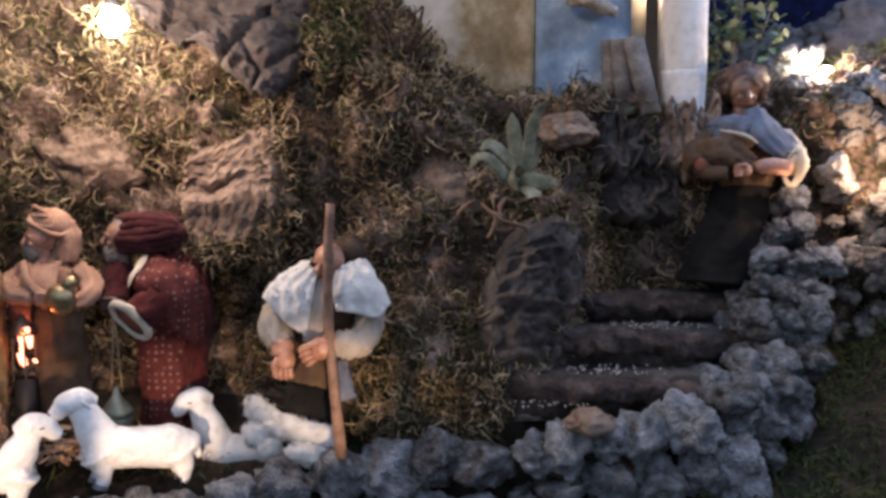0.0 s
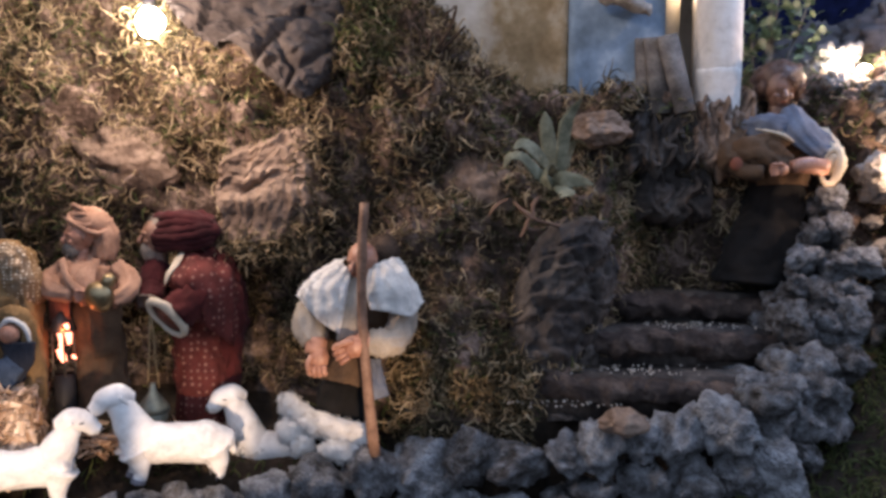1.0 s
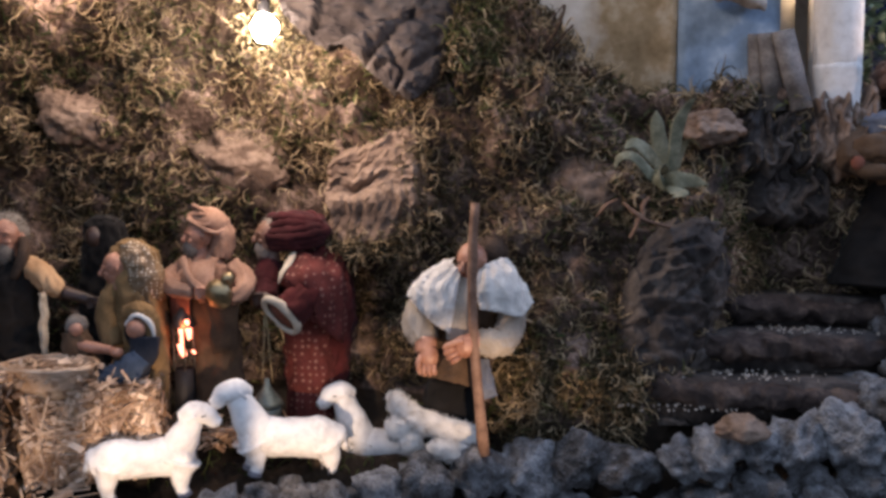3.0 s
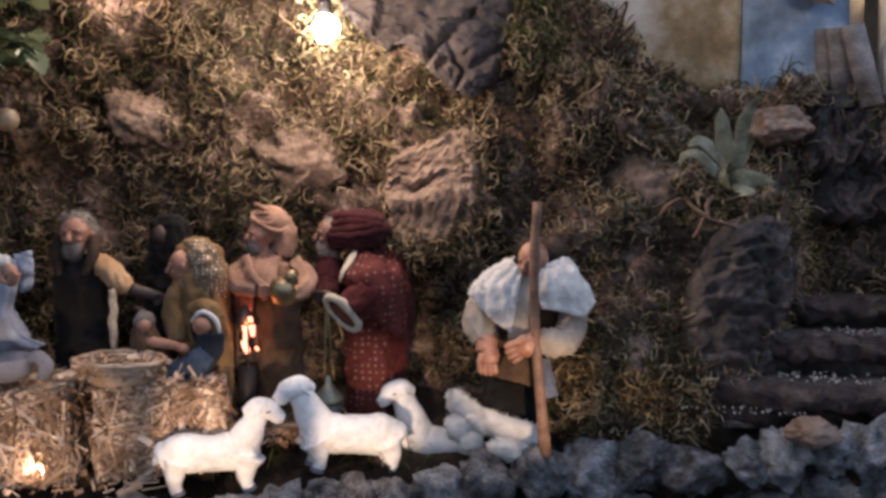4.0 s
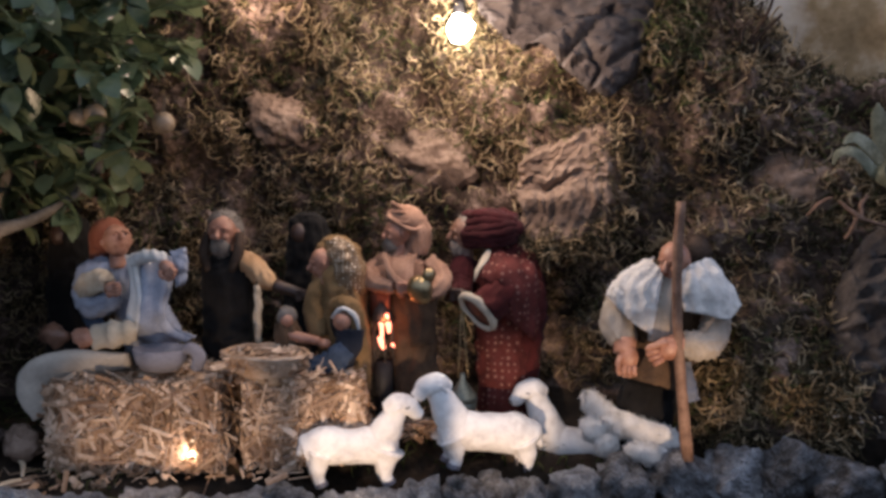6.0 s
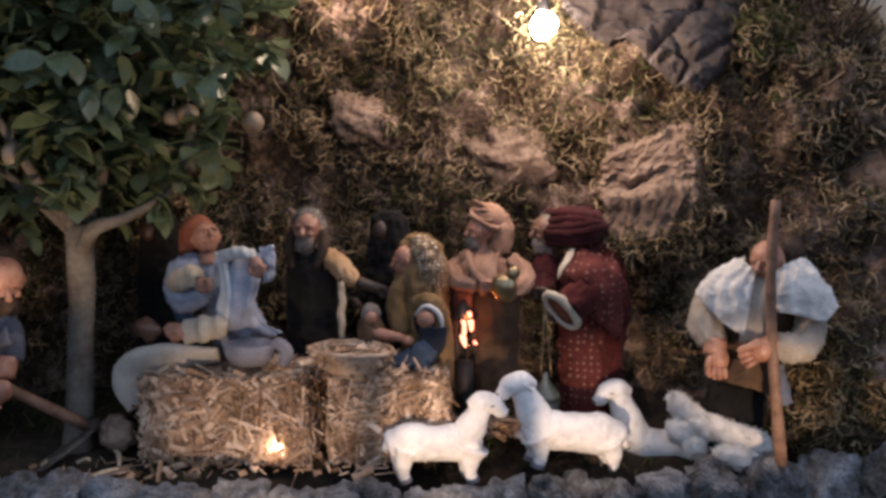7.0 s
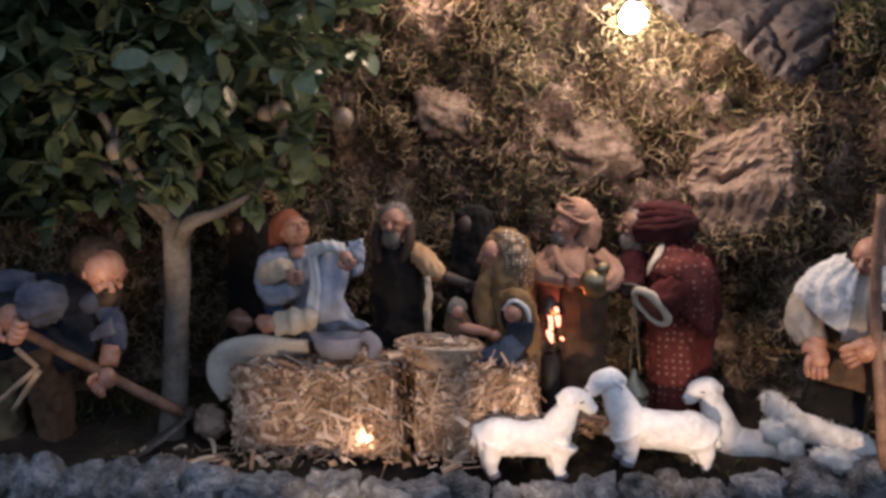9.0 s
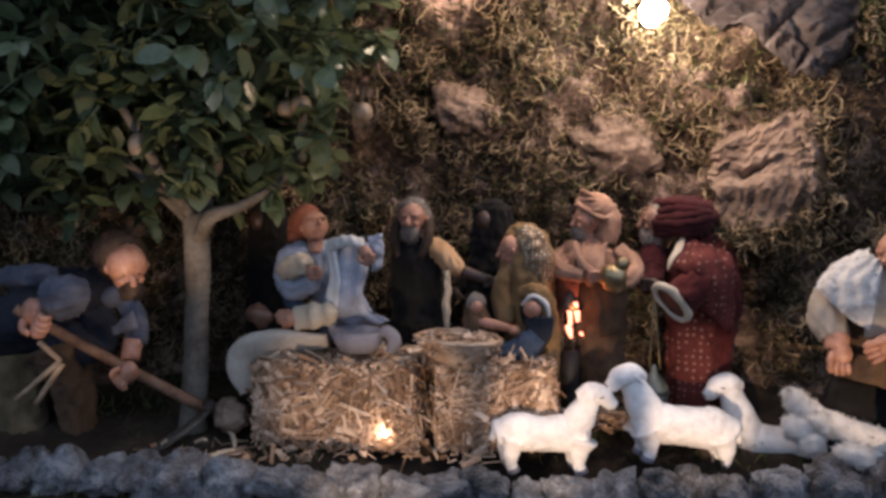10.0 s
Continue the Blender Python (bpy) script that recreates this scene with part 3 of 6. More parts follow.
# layered bark rocks set in the bank
def layered_rock(name, at, mat, label):
    """A block of bark: an upright lower face, a hollowed ledge and thin broken layers above, rising to one side."""
    nu, nv = 110, 96
    v, f = [], []
    for i in range(nu):
        u = i / (nu - 1)
        lo = -0.128 + 0.018 * abs(2 * u - 1) ** 3 + 0.014 * noise.fractal(Vector((u * 3.3, 7, 0)), 0.8, 2, 4)
        hi = 0.036 + 0.068 * u - 0.035 * max(0.0, u - 0.80) / 0.2 + 0.008 * noise.fractal(Vector((u * 7, 2, 0)), 0.8, 2, 3)
        for k in range(nv):
            w = k / (nv - 1)
            g = Vector((u * 3.2, w * 3.2, 1.7))
            h = w + 0.05 * noise.fractal(g * 1.1, 0.8, 2, 4) - 0.07 * (u - 0.4) * w
            ledge = min(1.0, max(0.0, (h - 0.47) / 0.09))
            ledge = ledge * ledge * (3 - 2 * ledge)
            flute = 0.0075 * noise.noise(Vector((u * 15 + 1.5 * noise.noise(g), w * 2.2, 3))) + 0.009 * noise.fractal(g * 1.3, 0.85, 2.1, 6) - 0.020 * max(0.0, noise.noise(Vector((u * 9, w * 1.6, 8))) - 0.2)
            step = (h - 0.16 * (u - 0.5)) * 9 + 1.3 * noise.fractal(g * 0.8, 0.8, 2, 3)
            lip = step - math.floor(step)
            strata = 0.014 * (lip if lip < 0.8 else (1 - lip) * 4) * (0.5 + 0.8 * abs(noise.noise(Vector((u * 4, math.floor(step) * 3.7, 2))))) + 0.010 * noise.fractal(Vector((g.x * 1.1, g.y * 2.8, 3.1)), 0.85, 2.1, 6)
            hollow = 0.018 * math.exp(-((u - 0.42) / 0.17) ** 2 - ((h - 0.585 - 0.10 * (u - 0.42)) / 0.022) ** 2)
            d = (1 - ledge) * (0.034 + flute) + ledge * (0.022 - 0.034 * max(0.0, h - 0.56) + strata) - hollow
            rim = min(1.0, 9 * u, (10 + 5 * noise.noise(Vector((w * 6, 1, 5)))) * (1 - u), 7 * w, 11 * (1 - w))
            side = 0.016 * noise.fractal(Vector((w * 4, (0 if u < 0.5 else 9), 4)), 0.9, 2, 4) - (0.012 if u > 0.5 else -0.006) * (2 * w - 1) ** 2
            x = (u - 0.5) * (0.165 + 0.01 * w) + 0.012 * w + side * abs(2 * u - 1)
            back = 0.03 * max(0.0, 0.25 - u) / 0.25 * max(0.0, 0.5 - w) / 0.5
            v.append((x, -d * (0.3 + 0.7 * rim) + 0.05 * (1 - rim) ** 2 + 0.030 * w - 0.012 + back + 0.020 * max(0.0, 0.45 - w) / 0.45, lo + (hi - lo) * w))
    for i in range(nu - 1):
        for k in range(nv - 1):
            a = i * nv + k
            f.append((a, a + nv, a + nv + 1, a + 1))
    n0 = len(v)
    border = [i * nv for i in range(nu)] + [(nu - 1) * nv + k for k in range(1, nv)] + [i * nv + nv - 1 for i in range(nu - 2, -1, -1)] + [k for k in range(nv - 2, 0, -1)]
    v += [(v[i][0], 0.07, v[i][2]) for i in border]
    for i in range(len(border)):
        j = (i + 1) % len(border)
        f.append((border[j], border[i], n0 + i, n0 + j))
    f.append(tuple(range(n0 + len(border) - 1, n0 - 1, -1)))
    me = bpy.data.meshes.new(name)
    me.from_pydata(v, [], f)
    me.polygons.foreach_set("use_smooth", [True] * len(f))
    me.materials.append(mat)
    ob = new(name, me)
    ob.location = at
    return tagged(ob, label, "rock")


layered_rock("bark_rock", (-0.332, 1.212, 0.402), M_CORK, "large layered piece of brown cork bark in the moss")
rm = np.random.default_rng(31)
U = rm.uniform(0, 1, 420)
P = np.stack([-0.400 + 0.150 * U, 1.180 + rm.uniform(-0.010, 0.012, 420), 0.278 + 0.055 * rm.uniform(0, 1, 420) ** 1.6 * (0.25 + 0.75 * U) + 0.01 * rm.uniform(-1, 1, 420)], 1)
U = rm.uniform(0, 1, 160)
P = np.concatenate([P, np.stack([-0.252 + 0.022 * rm.uniform(-1, 1, 160), 1.185 + 0.03 * U, 0.300 + 0.17 * U], 1)])
strands("dry_moss", P, np.tile((0.0, -0.6, 0.4), (len(P), 1)), 0.030, 0.0016, M_MOSS, "dry moss grown over the foot of the cork bark", "moss", seed=47, curl=1.2)
rock("bark_rock", (-0.555, 1.272, 0.43), (0.075, 0.04, 0.06), M_CORK, 3, "rough brown bark lump half covered with moss", (0, 10, 20), strata=0.14)
rock("bark_rock", (-0.803, 1.190, 0.50), (0.055, 0.03, 0.045), M_CORK, 4, "pale brown bark lump set in the mossy bank", (0, 20, 30), strata=0.14)
rock("bark_rock", (0.00, 1.255, 0.385), (0.075, 0.035, 0.055), M_CORK, 5, "brown bark lump beside the agave plant", (0, 0, -10), strata=0.14)
rock("bark_rock", (0.19, 1.235, 0.475), (0.045, 0.03, 0.028), M_CORK, 6, "smooth brown wood piece under the white house", (0, 5, 0), strata=0.10)


def ribbed_bark(at, w, h, seed, mat, label, turn=0):
    """A broken sheet of bark with upright ribs and ragged edges."""
    nu, nv = 70, 60
    v, f, o = [], [], Vector((seed * 3.1, seed * 1.7, 0))
    for i in range(nu):
        u = i / (nu - 1)
        lo = -h * (0.5 + 0.22 * noise.fractal(Vector((u * 4, 1, 0)) + o, 0.8, 2, 3))
        hi = h * (0.5 + 0.25 * noise.fractal(Vector((u * 5, 6, 0)) + o, 0.8, 2, 3))
        for k in range(nv):
            q = k / (nv - 1)
            g = Vector((u * w * 42 + 0.8 * noise.noise(Vector((u * 3, q * 4, 2)) + o), q * h * 9, 0.5)) + o
            d = 0.017 * (0.55 - abs(noise.noise(g))) + 0.013 * noise.fractal(g * 2.3, 0.8, 2, 4)
            rim = min(1.0, 8 * u, 8 * (1 - u), 7 * q, 8 * (1 - q))
            v.append(((u - 0.5) * w, -d * rim + 0.035 * (1 - rim) ** 2, lo + (hi - lo) * q))
    for i in range(nu - 1):
        for k in range(nv - 1):
            a = i * nv + k
            f.append((a, a + nv, a + nv + 1, a + 1))
    n0 = len(v)
    border = [i * nv for i in range(nu)] + [(nu - 1) * nv + k for k in range(1, nv)] + [i * nv + nv - 1 for i in range(nu - 2, -1, -1)] + [k for k in range(nv - 2, 0, -1)]
    v += [(v[i][0], 0.06, v[i][2]) for i in border]
    for i in range(len(border)):
        j = (i + 1) % len(border)
        f.append((border[j], border[i], n0 + i, n0 + j))
    f.append(tuple(range(n0 + len(border) - 1, n0 - 1, -1)))
    me = bpy.data.meshes.new("bark_rock")
    me.from_pydata(v, [], f)
    me.polygons.foreach_set("use_smooth", [True] * len(f))
    me.materials.append(mat)
    ob = new("bark_rock", me)
    ob.matrix_world = pose(*at, -8, 0, turn)
    return tagged(ob, label, "rock")


ribbed_bark((0.300, 1.268, 0.462), 0.13, 0.105, 1, M_DARKROCK, "dark ribbed sheet of bark under the house wall", 4)
ribbed_bark((0.392, 1.262, 0.470), 0.11, 0.120, 2, M_CORK, "brown ribbed sheet of bark under the plaster column", -6)
ribbed_bark((0.330, 1.284, 0.378), 0.13, 0.095, 3, M_DARKROCK, "dark ribbed bark above the upper stair", 8)


def bark_slab(name, rows, mat, label, seed, thick=0.03, relief=0.02, size=14.0, strata=0.0):
    """A broken slab of bark or rock through a grid of points: tilted plates with sharp steps, cracks and grain."""
    s = Shape()
    s.sheet(rows, mat, thick, 18)
    o = Vector((seed * 2.3, 1.7, seed))
    for i, p in enumerate(s.v):
        p = Vector(p)
        d = 0.0
        for k, (f, h, crack) in enumerate(((size, 1.0, 0.30), (size * 2.1, 0.35, 0.06))):
            g = Vector(((p.x * 0.8 + p.z * 0.6) * 0.38, p.y * 0.6, p.z * 0.8 - p.x * 0.6)) * f + o * (k + 1) + 0.35 * noise.noise_vector(p * f * 0.8)
            dist, pts = noise.voronoi(g)
            c = pts[0]
            lean = noise.noise_vector(c * 3.7 + o)
            d += h * relief * (0.9 * noise.noise(c * 2.9 + o) + 0.9 * lean.dot(g - c) - crack * max(0.0, 1 - (dist[1] - dist[0]) * 9))
        if strata:
            w = (p.z * 24 + 3 * p.x + 1.1 * noise.fractal(p * 9 + o, 0.8, 2.0, 3)) % 1.0
            d += strata * ((w if w < 0.8 else 4 * (1 - w)) - 0.5)
        d += relief * 0.16 * noise.fractal(p * 60 + o, 0.7, 2.1, 5)
        s.v[i] = tuple(p + Vector((0.25 * d, -d, 0.35 * d)))
    return s.thing(name, tuple(s.v[0]), label, "rock")


bark_slab("overhanging_rock", [[(-0.493, 1.150, 0.773), (-0.392, 1.160, 0.770), (-0.284, 1.170, 0.766), (-0.196, 1.200, 0.768), (-0.123, 1.270, 0.783)],
          [(-0.460, 1.152, 0.687), (-0.375, 1.160, 0.680), (-0.284, 1.170, 0.678), (-0.208, 1.200, 0.680), (-0.148, 1.270, 0.692)],
          [(-0.437, 1.155, 0.644), (-0.373, 1.165, 0.640), (-0.289, 1.175, 0.630), (-0.220, 1.200, 0.631), (-0.164, 1.265, 0.636)],
          [(-0.398, 1.165, 0.611), (-0.344, 1.170, 0.612), (-0.281, 1.180, 0.593), (-0.227, 1.205, 0.592), (-0.177, 1.260, 0.598)],
          [(-0.327, 1.180, 0.588), (-0.303, 1.182, 0.567), (-0.274, 1.190, 0.550), (-0.242, 1.210, 0.553), (-0.203, 1.255, 0.569)],
          [(-0.290, 1.205, 0.545), (-0.277, 1.205, 0.530), (-0.262, 1.205, 0.516), (-0.248, 1.220, 0.530), (-0.232, 1.250, 0.548)]],
         M_GREYROCK, "grey overhanging bark rock lit along its lower edge", 3, 0.024, 0.042, 13)
rm = np.random.default_rng(33)
U, V, T = rm.uniform(0, 1, 1500) ** 0.7, rm.uniform(-1, 1, 1500), rm.uniform(0, 1, 1500)
P = np.stack([-0.212 + 0.020 * T + 0.075 * U, 1.185 + 0.060 * U + 0.015 * V, 0.560 + 0.21 * T], 1)
strands("green_moss", P[:600], np.tile((0.2, -0.7, 0.1), (600, 1)), 0.030, 0.0015, M_GREENMOSS, "dark green moss hanging over the edge of the rock", "moss", seed=49, curl=1.2)
strands("dry_moss", P[600:], np.tile((0.2, -0.7, 0.1), (900, 1)), 0.030, 0.0016, M_MOSS, "dry moss grown over the edge of the rock", "moss", seed=50, curl=1.2)
bark_slab("stair_rock", [[(0.119, 1.235, 0.329), (0.148, 1.205, 0.339), (0.185, 1.205, 0.338), (0.215, 1.245, 0.310)],
          [(0.082, 1.215, 0.283), (0.124, 1.180, 0.295), (0.171, 1.180, 0.295), (0.216, 1.230, 0.265)],
          [(0.064, 1.195, 0.233), (0.104, 1.160, 0.247), (0.156, 1.160, 0.244), (0.209, 1.215, 0.221)],
          [(0.053, 1.180, 0.183), (0.098, 1.145, 0.199), (0.147, 1.150, 0.191), (0.199, 1.200, 0.170)],
          [(0.044, 1.165, 0.126), (0.086, 1.130, 0.136), (0.133, 1.130, 0.132), (0.188, 1.180, 0.106)],
          [(0.044, 1.150, 0.045), (0.085, 1.110, 0.053), (0.128, 1.110, 0.053), (0.170, 1.150, 0.040)]],
         M_DARKROCK, "dark layered rock beside the small stairs", 8, 0.03, 0.036, 17, 0.016)
rock("overhanging_rock", (-0.30, 1.34, 0.78), (0.21, 0.09, 0.10), M_GREYROCK, 17, "broad grey bark rock above the bank", (0, 20, 0), strata=0.2, rough=0.35)
slope = empty("stone_slope", (0.68, 1.3, 0.3), "pale rough stones piled up the terrace slope", "stones", kind="structure")
rock("terrace_rock", (0.83, 1.52, 0.64), (0.14, 0.08, 0.10), M_GREYROCK, 91, "dark rough rock at the back of the terrace", subdiv=5, strata=0.15)
rock("terrace_rock", (0.68, 1.62, 0.60), (0.10, 0.08, 0.09), M_GREYROCK, 92, "dark rough rock behind the terrace lamp", subdiv=5, strata=0.15)
PALE = [boulder_mesh("stone", [M_SLOPESTONE], 70 + k, (0.05, 0.04, 0.038), 4, 0.36, 2.1, facets=16) for k in range(10)]
rs = random.Random(21)
for a in np.arange(29, 49, 1.5):
    for k in range(13):
        q = bank_point(a + rs.uniform(-1.2, 1.2), 0.30 + 0.043 * k + rs.uniform(-0.02, 0.02))
        if a < 32 and q.z < 0.52:
            continue
        ob = new("stone", rs.choice(PALE))
        ob.parent = slope
        ob.matrix_basis = Matrix.Translation(q - slope.location) @ pose(0, -0.02, 0, rs.uniform(-40, 40), rs.uniform(-40, 40), rs.uniform(0, 360)) @ Matrix.Scale(rs.uniform(0.35, 0.75), 4)

# ---- dry stone wall ----
STONES = [boulder_mesh("stone", [M_STONE], 40 + k, (1, 0.88, 0.86), 4, 0.23, 3.0, facets=22) for k in range(16)]
WALL = [(-1.62, 0.30), (-1.35, 0.52), (-1.10, 0.655), (-0.88, 0.745), (-0.62, 0.880), (-0.34, 0.990), (-0.12, 1.055), (0.09, 1.035), (0.30, 1.020), (0.40, 1.03)]
WTOP = [(-1.62, 0.035), (-1.10, 0.035), (-0.88, 0.012), (-0.62, -0.004), (-0.34, 0.002), (-0.12, 0.03), (0.0, 0.05), (0.10, 0.06), (0.19, 0.085), (0.30, 0.11), (0.40, 0.14)]
wall = empty("dry_stone_wall", (-0.2, 1.0, -0.25), "low dry wall of rough grey limestone lumps", "stone wall", kind="structure")
rng = random.Random(4)


def lay(x, y, z, s, parent):
    ob = new("stone", STONES[rng.randrange(len(STONES))])
    ob.parent = parent
    ob.matrix_basis = pose(x - parent.location.x, y - parent.location.y, z - parent.location.z, rng.uniform(-30, 30), rng.uniform(-30, 30), rng.uniform(0, 360)) @ Matrix.Diagonal((s * rng.uniform(0.9, 1.25), s * rng.uniform(0.85, 1.1), s * rng.uniform(0.8, 1.05), 1))
    return ob


def along(path, d):
    for (x0, y0), (x1, y1) in zip(path, path[1:]):
        n = math.hypot(x1 - x0, y1 - y0)
        if d <= n:
            return x0 + (x1 - x0) * d / n, y0 + (y1 - y0) * d / n
        d -= n
    return None


for row in range(5):
    d = 0.02 * row
    while along(WALL, d):
        x, y = along(WALL, d)
        s = rng.uniform(0.038, 0.058)
        top = spline(WTOP, x) - 0.7 * s
        lay(x + 0.004 * row, y - 0.012 * row, top - row * 0.066 + rng.uniform(-0.008, 0.008), s, wall)
        d += s * rng.uniform(1.05, 1.35)

stair_wall = empty("stair_wall", (0.5, 1.12, 0.0), "rising wall of piled pale grey stones beside the stairs", "stone wall", kind="structure")
# height, depth and the two ends of each course
COURSES = [(0.362, 1.245, 0.531, 0.577), (0.319, 1.225, 0.500, 0.603), (0.277, 1.200, 0.479, 0.611), (0.233, 1.175, 0.458, 0.609), (0.188, 1.145, 0.436, 0.592), (0.144, 1.115, 0.420, 0.565), (0.110, 1.075, 0.356, 0.527), (0.073, 1.050, 0.314, 0.507), (0.033, 1.030, 0.348, 0.481), (-0.007, 1.020, 0.368, 0.444)]
for i, (z, y, x0, x1) in enumerate(COURSES):
    r = 0.028 + 0.0014 * i
    for layer in range(3):
        x = x0 + r * 0.7
        while x < x1 - r * 0.3:
            q = r * rng.uniform(0.85, 1.25)
            lay(x + rng.uniform(-0.005, 0.005), y + 0.034 * layer + rng.uniform(-0.006, 0.008) + 0.25 * max(0.0, x - 0.5 * (x0 + x1)), z - 0.010 * layer + rng.uniform(-0.008, 0.008), q, stair_wall)
            x += q * rng.uniform(1.1, 1.4)

ob = new("stone", boulder_mesh("stone", [M_CORK], 65, (0.036, 0.028, 0.019), 4, 0.2, 2.6, facets=12))
ob.parent = wall
ob.location = Vector((0.189, 1.000, 0.089)) - wall.location

# ---- stairs ----
stairs = empty("garden_stairs", (0.3, 1.2, 0.1), "small dark stairs of log risers and earth treads", "stairs", kind="structure")
for y, z, x0, x1 in [(1.105, 0.118, 0.10, 0.40), (1.175, 0.172, 0.14, 0.45), (1.25, 0.215, 0.16, 0.49)]:
    s = Shape().tube([(x0, y + 0.01, z - 0.012), (0.75 * x0 + 0.25 * x1, y - 0.002, z - 0.018), ((x0 + x1) / 2, y - 0.008, z - 0.014), (0.3 * x0 + 0.7 * x1, y - 0.002, z - 0.022), (x1, y, z - 0.020)], [0.019, 0.023, 0.019, 0.023, 0.019], M_LOG, 22, flat=0.85, smooth=14, rough=0.011)
    s.part("log_riser", stairs)
    s = Shape().box(((x0 + x1) / 2, y + 0.045, z - 0.03), (x1 - x0 + 0.04, 0.09, 0.062), M_DARKROCK)
    s.part("tread", stairs)
s = Shape()
for k in range(190):
    i = rng.randrange(3)
    y, z, x0, x1 = [(1.13, 0.120, 0.14, 0.34), (1.20, 0.172, 0.22, 0.44), (1.085, 0.085, 0.08, 0.20)][i]
    s.blob((rng.gauss((x0 + x1) / 2, 0.05), y + rng.uniform(-0.02, 0.035), z + 0.003 + rng.uniform(-0.002, 0.001)), (rng.uniform(0.0008, 0.0034), rng.uniform(0.001, 0.003), rng.uniform(0.0008, 0.0022)), M_PALESTONE, (rng.uniform(0, 90), 0, rng.uniform(0, 180)), n=6)
s.thing("white_gravel", (0.2, 1.15, 0.12), "white gravel crumbs strewn over the stair treads", "gravel", kind="stuff")

# ---- white house ----
house = empty("plaster_house", (0.2, 1.4, 0.5), "small white plaster house with stained side wall", "house")
Z0, Z1 = 0.47, 1.0


def slab(name, parent, corners, z0, z1, thick, mat, label=""):
    """An upright wall between two plan corners, with its thickness behind it, its face slightly uneven."""
    (x0, y0), (x1, y1) = corners
    ln = math.hypot(x1 - x0, y1 - y0)
    ux, uy = (x1 - x0) / ln, (y1 - y0) / ln
    n, m, rings = max(2, int(ln / 0.012)), max(2, int((z1 - z0) / 0.012)), []
    s = Shape()
    for i in range(n + 1):
        x, y = x0 + ux * ln * i / n, y0 + uy * ln * i / n
        front, rear = [], []
        for j in range(m + 1):
            z = z0 + (z1 - z0) * j / m
            q = 0.004 * noise.fractal(Vector((x * 18, y * 18, z * 18)), 0.8, 2, 3)
            front.append((x + uy * -q, y + ux * q, z))
            rear.append((x - uy * thick, y + ux * thick, z))
        rings.append(front + rear[::-1])
    s.rings(rings, mat)
    return s.part(name, parent, label=label)


slab("wall", house, ((-0.16, 1.41), (0.147, 1.303)), Z0, Z1, 0.03, M_STAINED, "brown-stained plaster side wall")
slab("wall", house, ((0.150, 1.30), (0.303, 1.30)), Z0, Z1, 0.03, M_BLUELIT)
slab("wall", house, ((0.356, 1.31), (0.43, 1.31)), Z0, Z1, 0.03, M_WARMPLASTER)
slab("wall", house, ((0.43, 1.312), (0.50, 1.60)), Z0, Z1, 0.02, M_PLASTER)
slab("back_wall", house, ((-0.16, 1.60), (0.50, 1.60)), Z0, Z1, 0.03, M_PLASTER)
Shape().box((0.17, 1.46, 1.01), (0.72, 0.36, 0.02), M_WOOD).part("roof", house)
s = Shape().tube([(0.384, 1.285, 0.47), (0.384, 1.286, 0.5640), (0.384, 1.286, 0.5665), (0.385, 1.287, 0.5690), (0.385, 1.287, 0.75), (0.385, 1.287, 1.0)], [0.036, 0.0355, 0.0315, 0.0345, 0.034, 0.035], M_WARMPLASTER, 24, flat=0.6, rough=0.004)
s.part("column", house, label="rough white plaster column by the doorway")
s = Shape().tube([(0.196, 1.285, 0.686), (0.232, 1.27, 0.678), (0.272, 1.285, 0.662)], [0.013, 0.018, 0.012], M_PALESTONE, 14, flat=0.7, rough=0.008)
s.part("window_sill", house, label="crumbling stone sill on the plaster wall")
s = Shape().box((0.316, 1.355, 0.72), (0.042, 0.02, 0.5), M_CREAM)
s.part("door", house, label="cream door panel lit by a hidden bulb")
for x, y, tx, h in [(0.272, 1.290, 0, 0.122), (0.288, 1.280, -4, 0.122), (0.314, 1.270, -12, 0.125)]:
    Shape().box((x, y, 0.50 + h / 2), (0.032, 0.009, h), M_WOOD, (-10, tx, 4)).thing("wooden_plank", (x, y, 0.50), "weathered grey wooden plank leaning on the doorway", "plank", "planks at the house")

# ---- agave ----
agave = empty("agave_plant", (0.115, 1.185, 0.37), "grey-green agave plant with curved pointed leaves", "plant")


def agave_leaf(pts, radii, side):
    Shape().tube(pts, [0.66 * x for x in radii], M_AGAVE, 12, flat=0.13, smooth=6, side=side).part("leaf", agave)


agave_leaf([(0.125, 1.170, 0.400), (0.126, 1.165, 0.440), (0.130, 1.160, 0.477), (0.140, 1.155, 0.500), (0.151, 1.150, 0.514)], (0.010, 0.014, 0.016, 0.010, 0.001), (1, 0.2, 0))
agave_leaf([(0.119, 1.180, 0.407), (0.109, 1.185, 0.447), (0.104, 1.185, 0.478), (0.102, 1.185, 0.498)], (0.012, 0.019, 0.016, 0.003), (1, 0.1, 0))
agave_leaf([(0.112, 1.170, 0.409), (0.087, 1.150, 0.438), (0.068, 1.145, 0.451), (0.053, 1.140, 0.443)], (0.011, 0.016, 0.013, 0.003), (0.4, 0.4, 1))
agave_leaf([(0.115, 1.155, 0.391), (0.090, 1.130, 0.406), (0.066, 1.125, 0.431), (0.046, 1.125, 0.431), (0.039, 1.125, 0.414)], (0.012, 0.013, 0.011, 0.009, 0.001), (0.4, 0.3, 1))
agave_leaf([(0.110, 1.155, 0.397), (0.125, 1.135, 0.398), (0.143, 1.130, 0.398), (0.167, 1.125, 0.393)], (0.016, 0.021, 0.015, 0.001), (0, 0.3, 1))
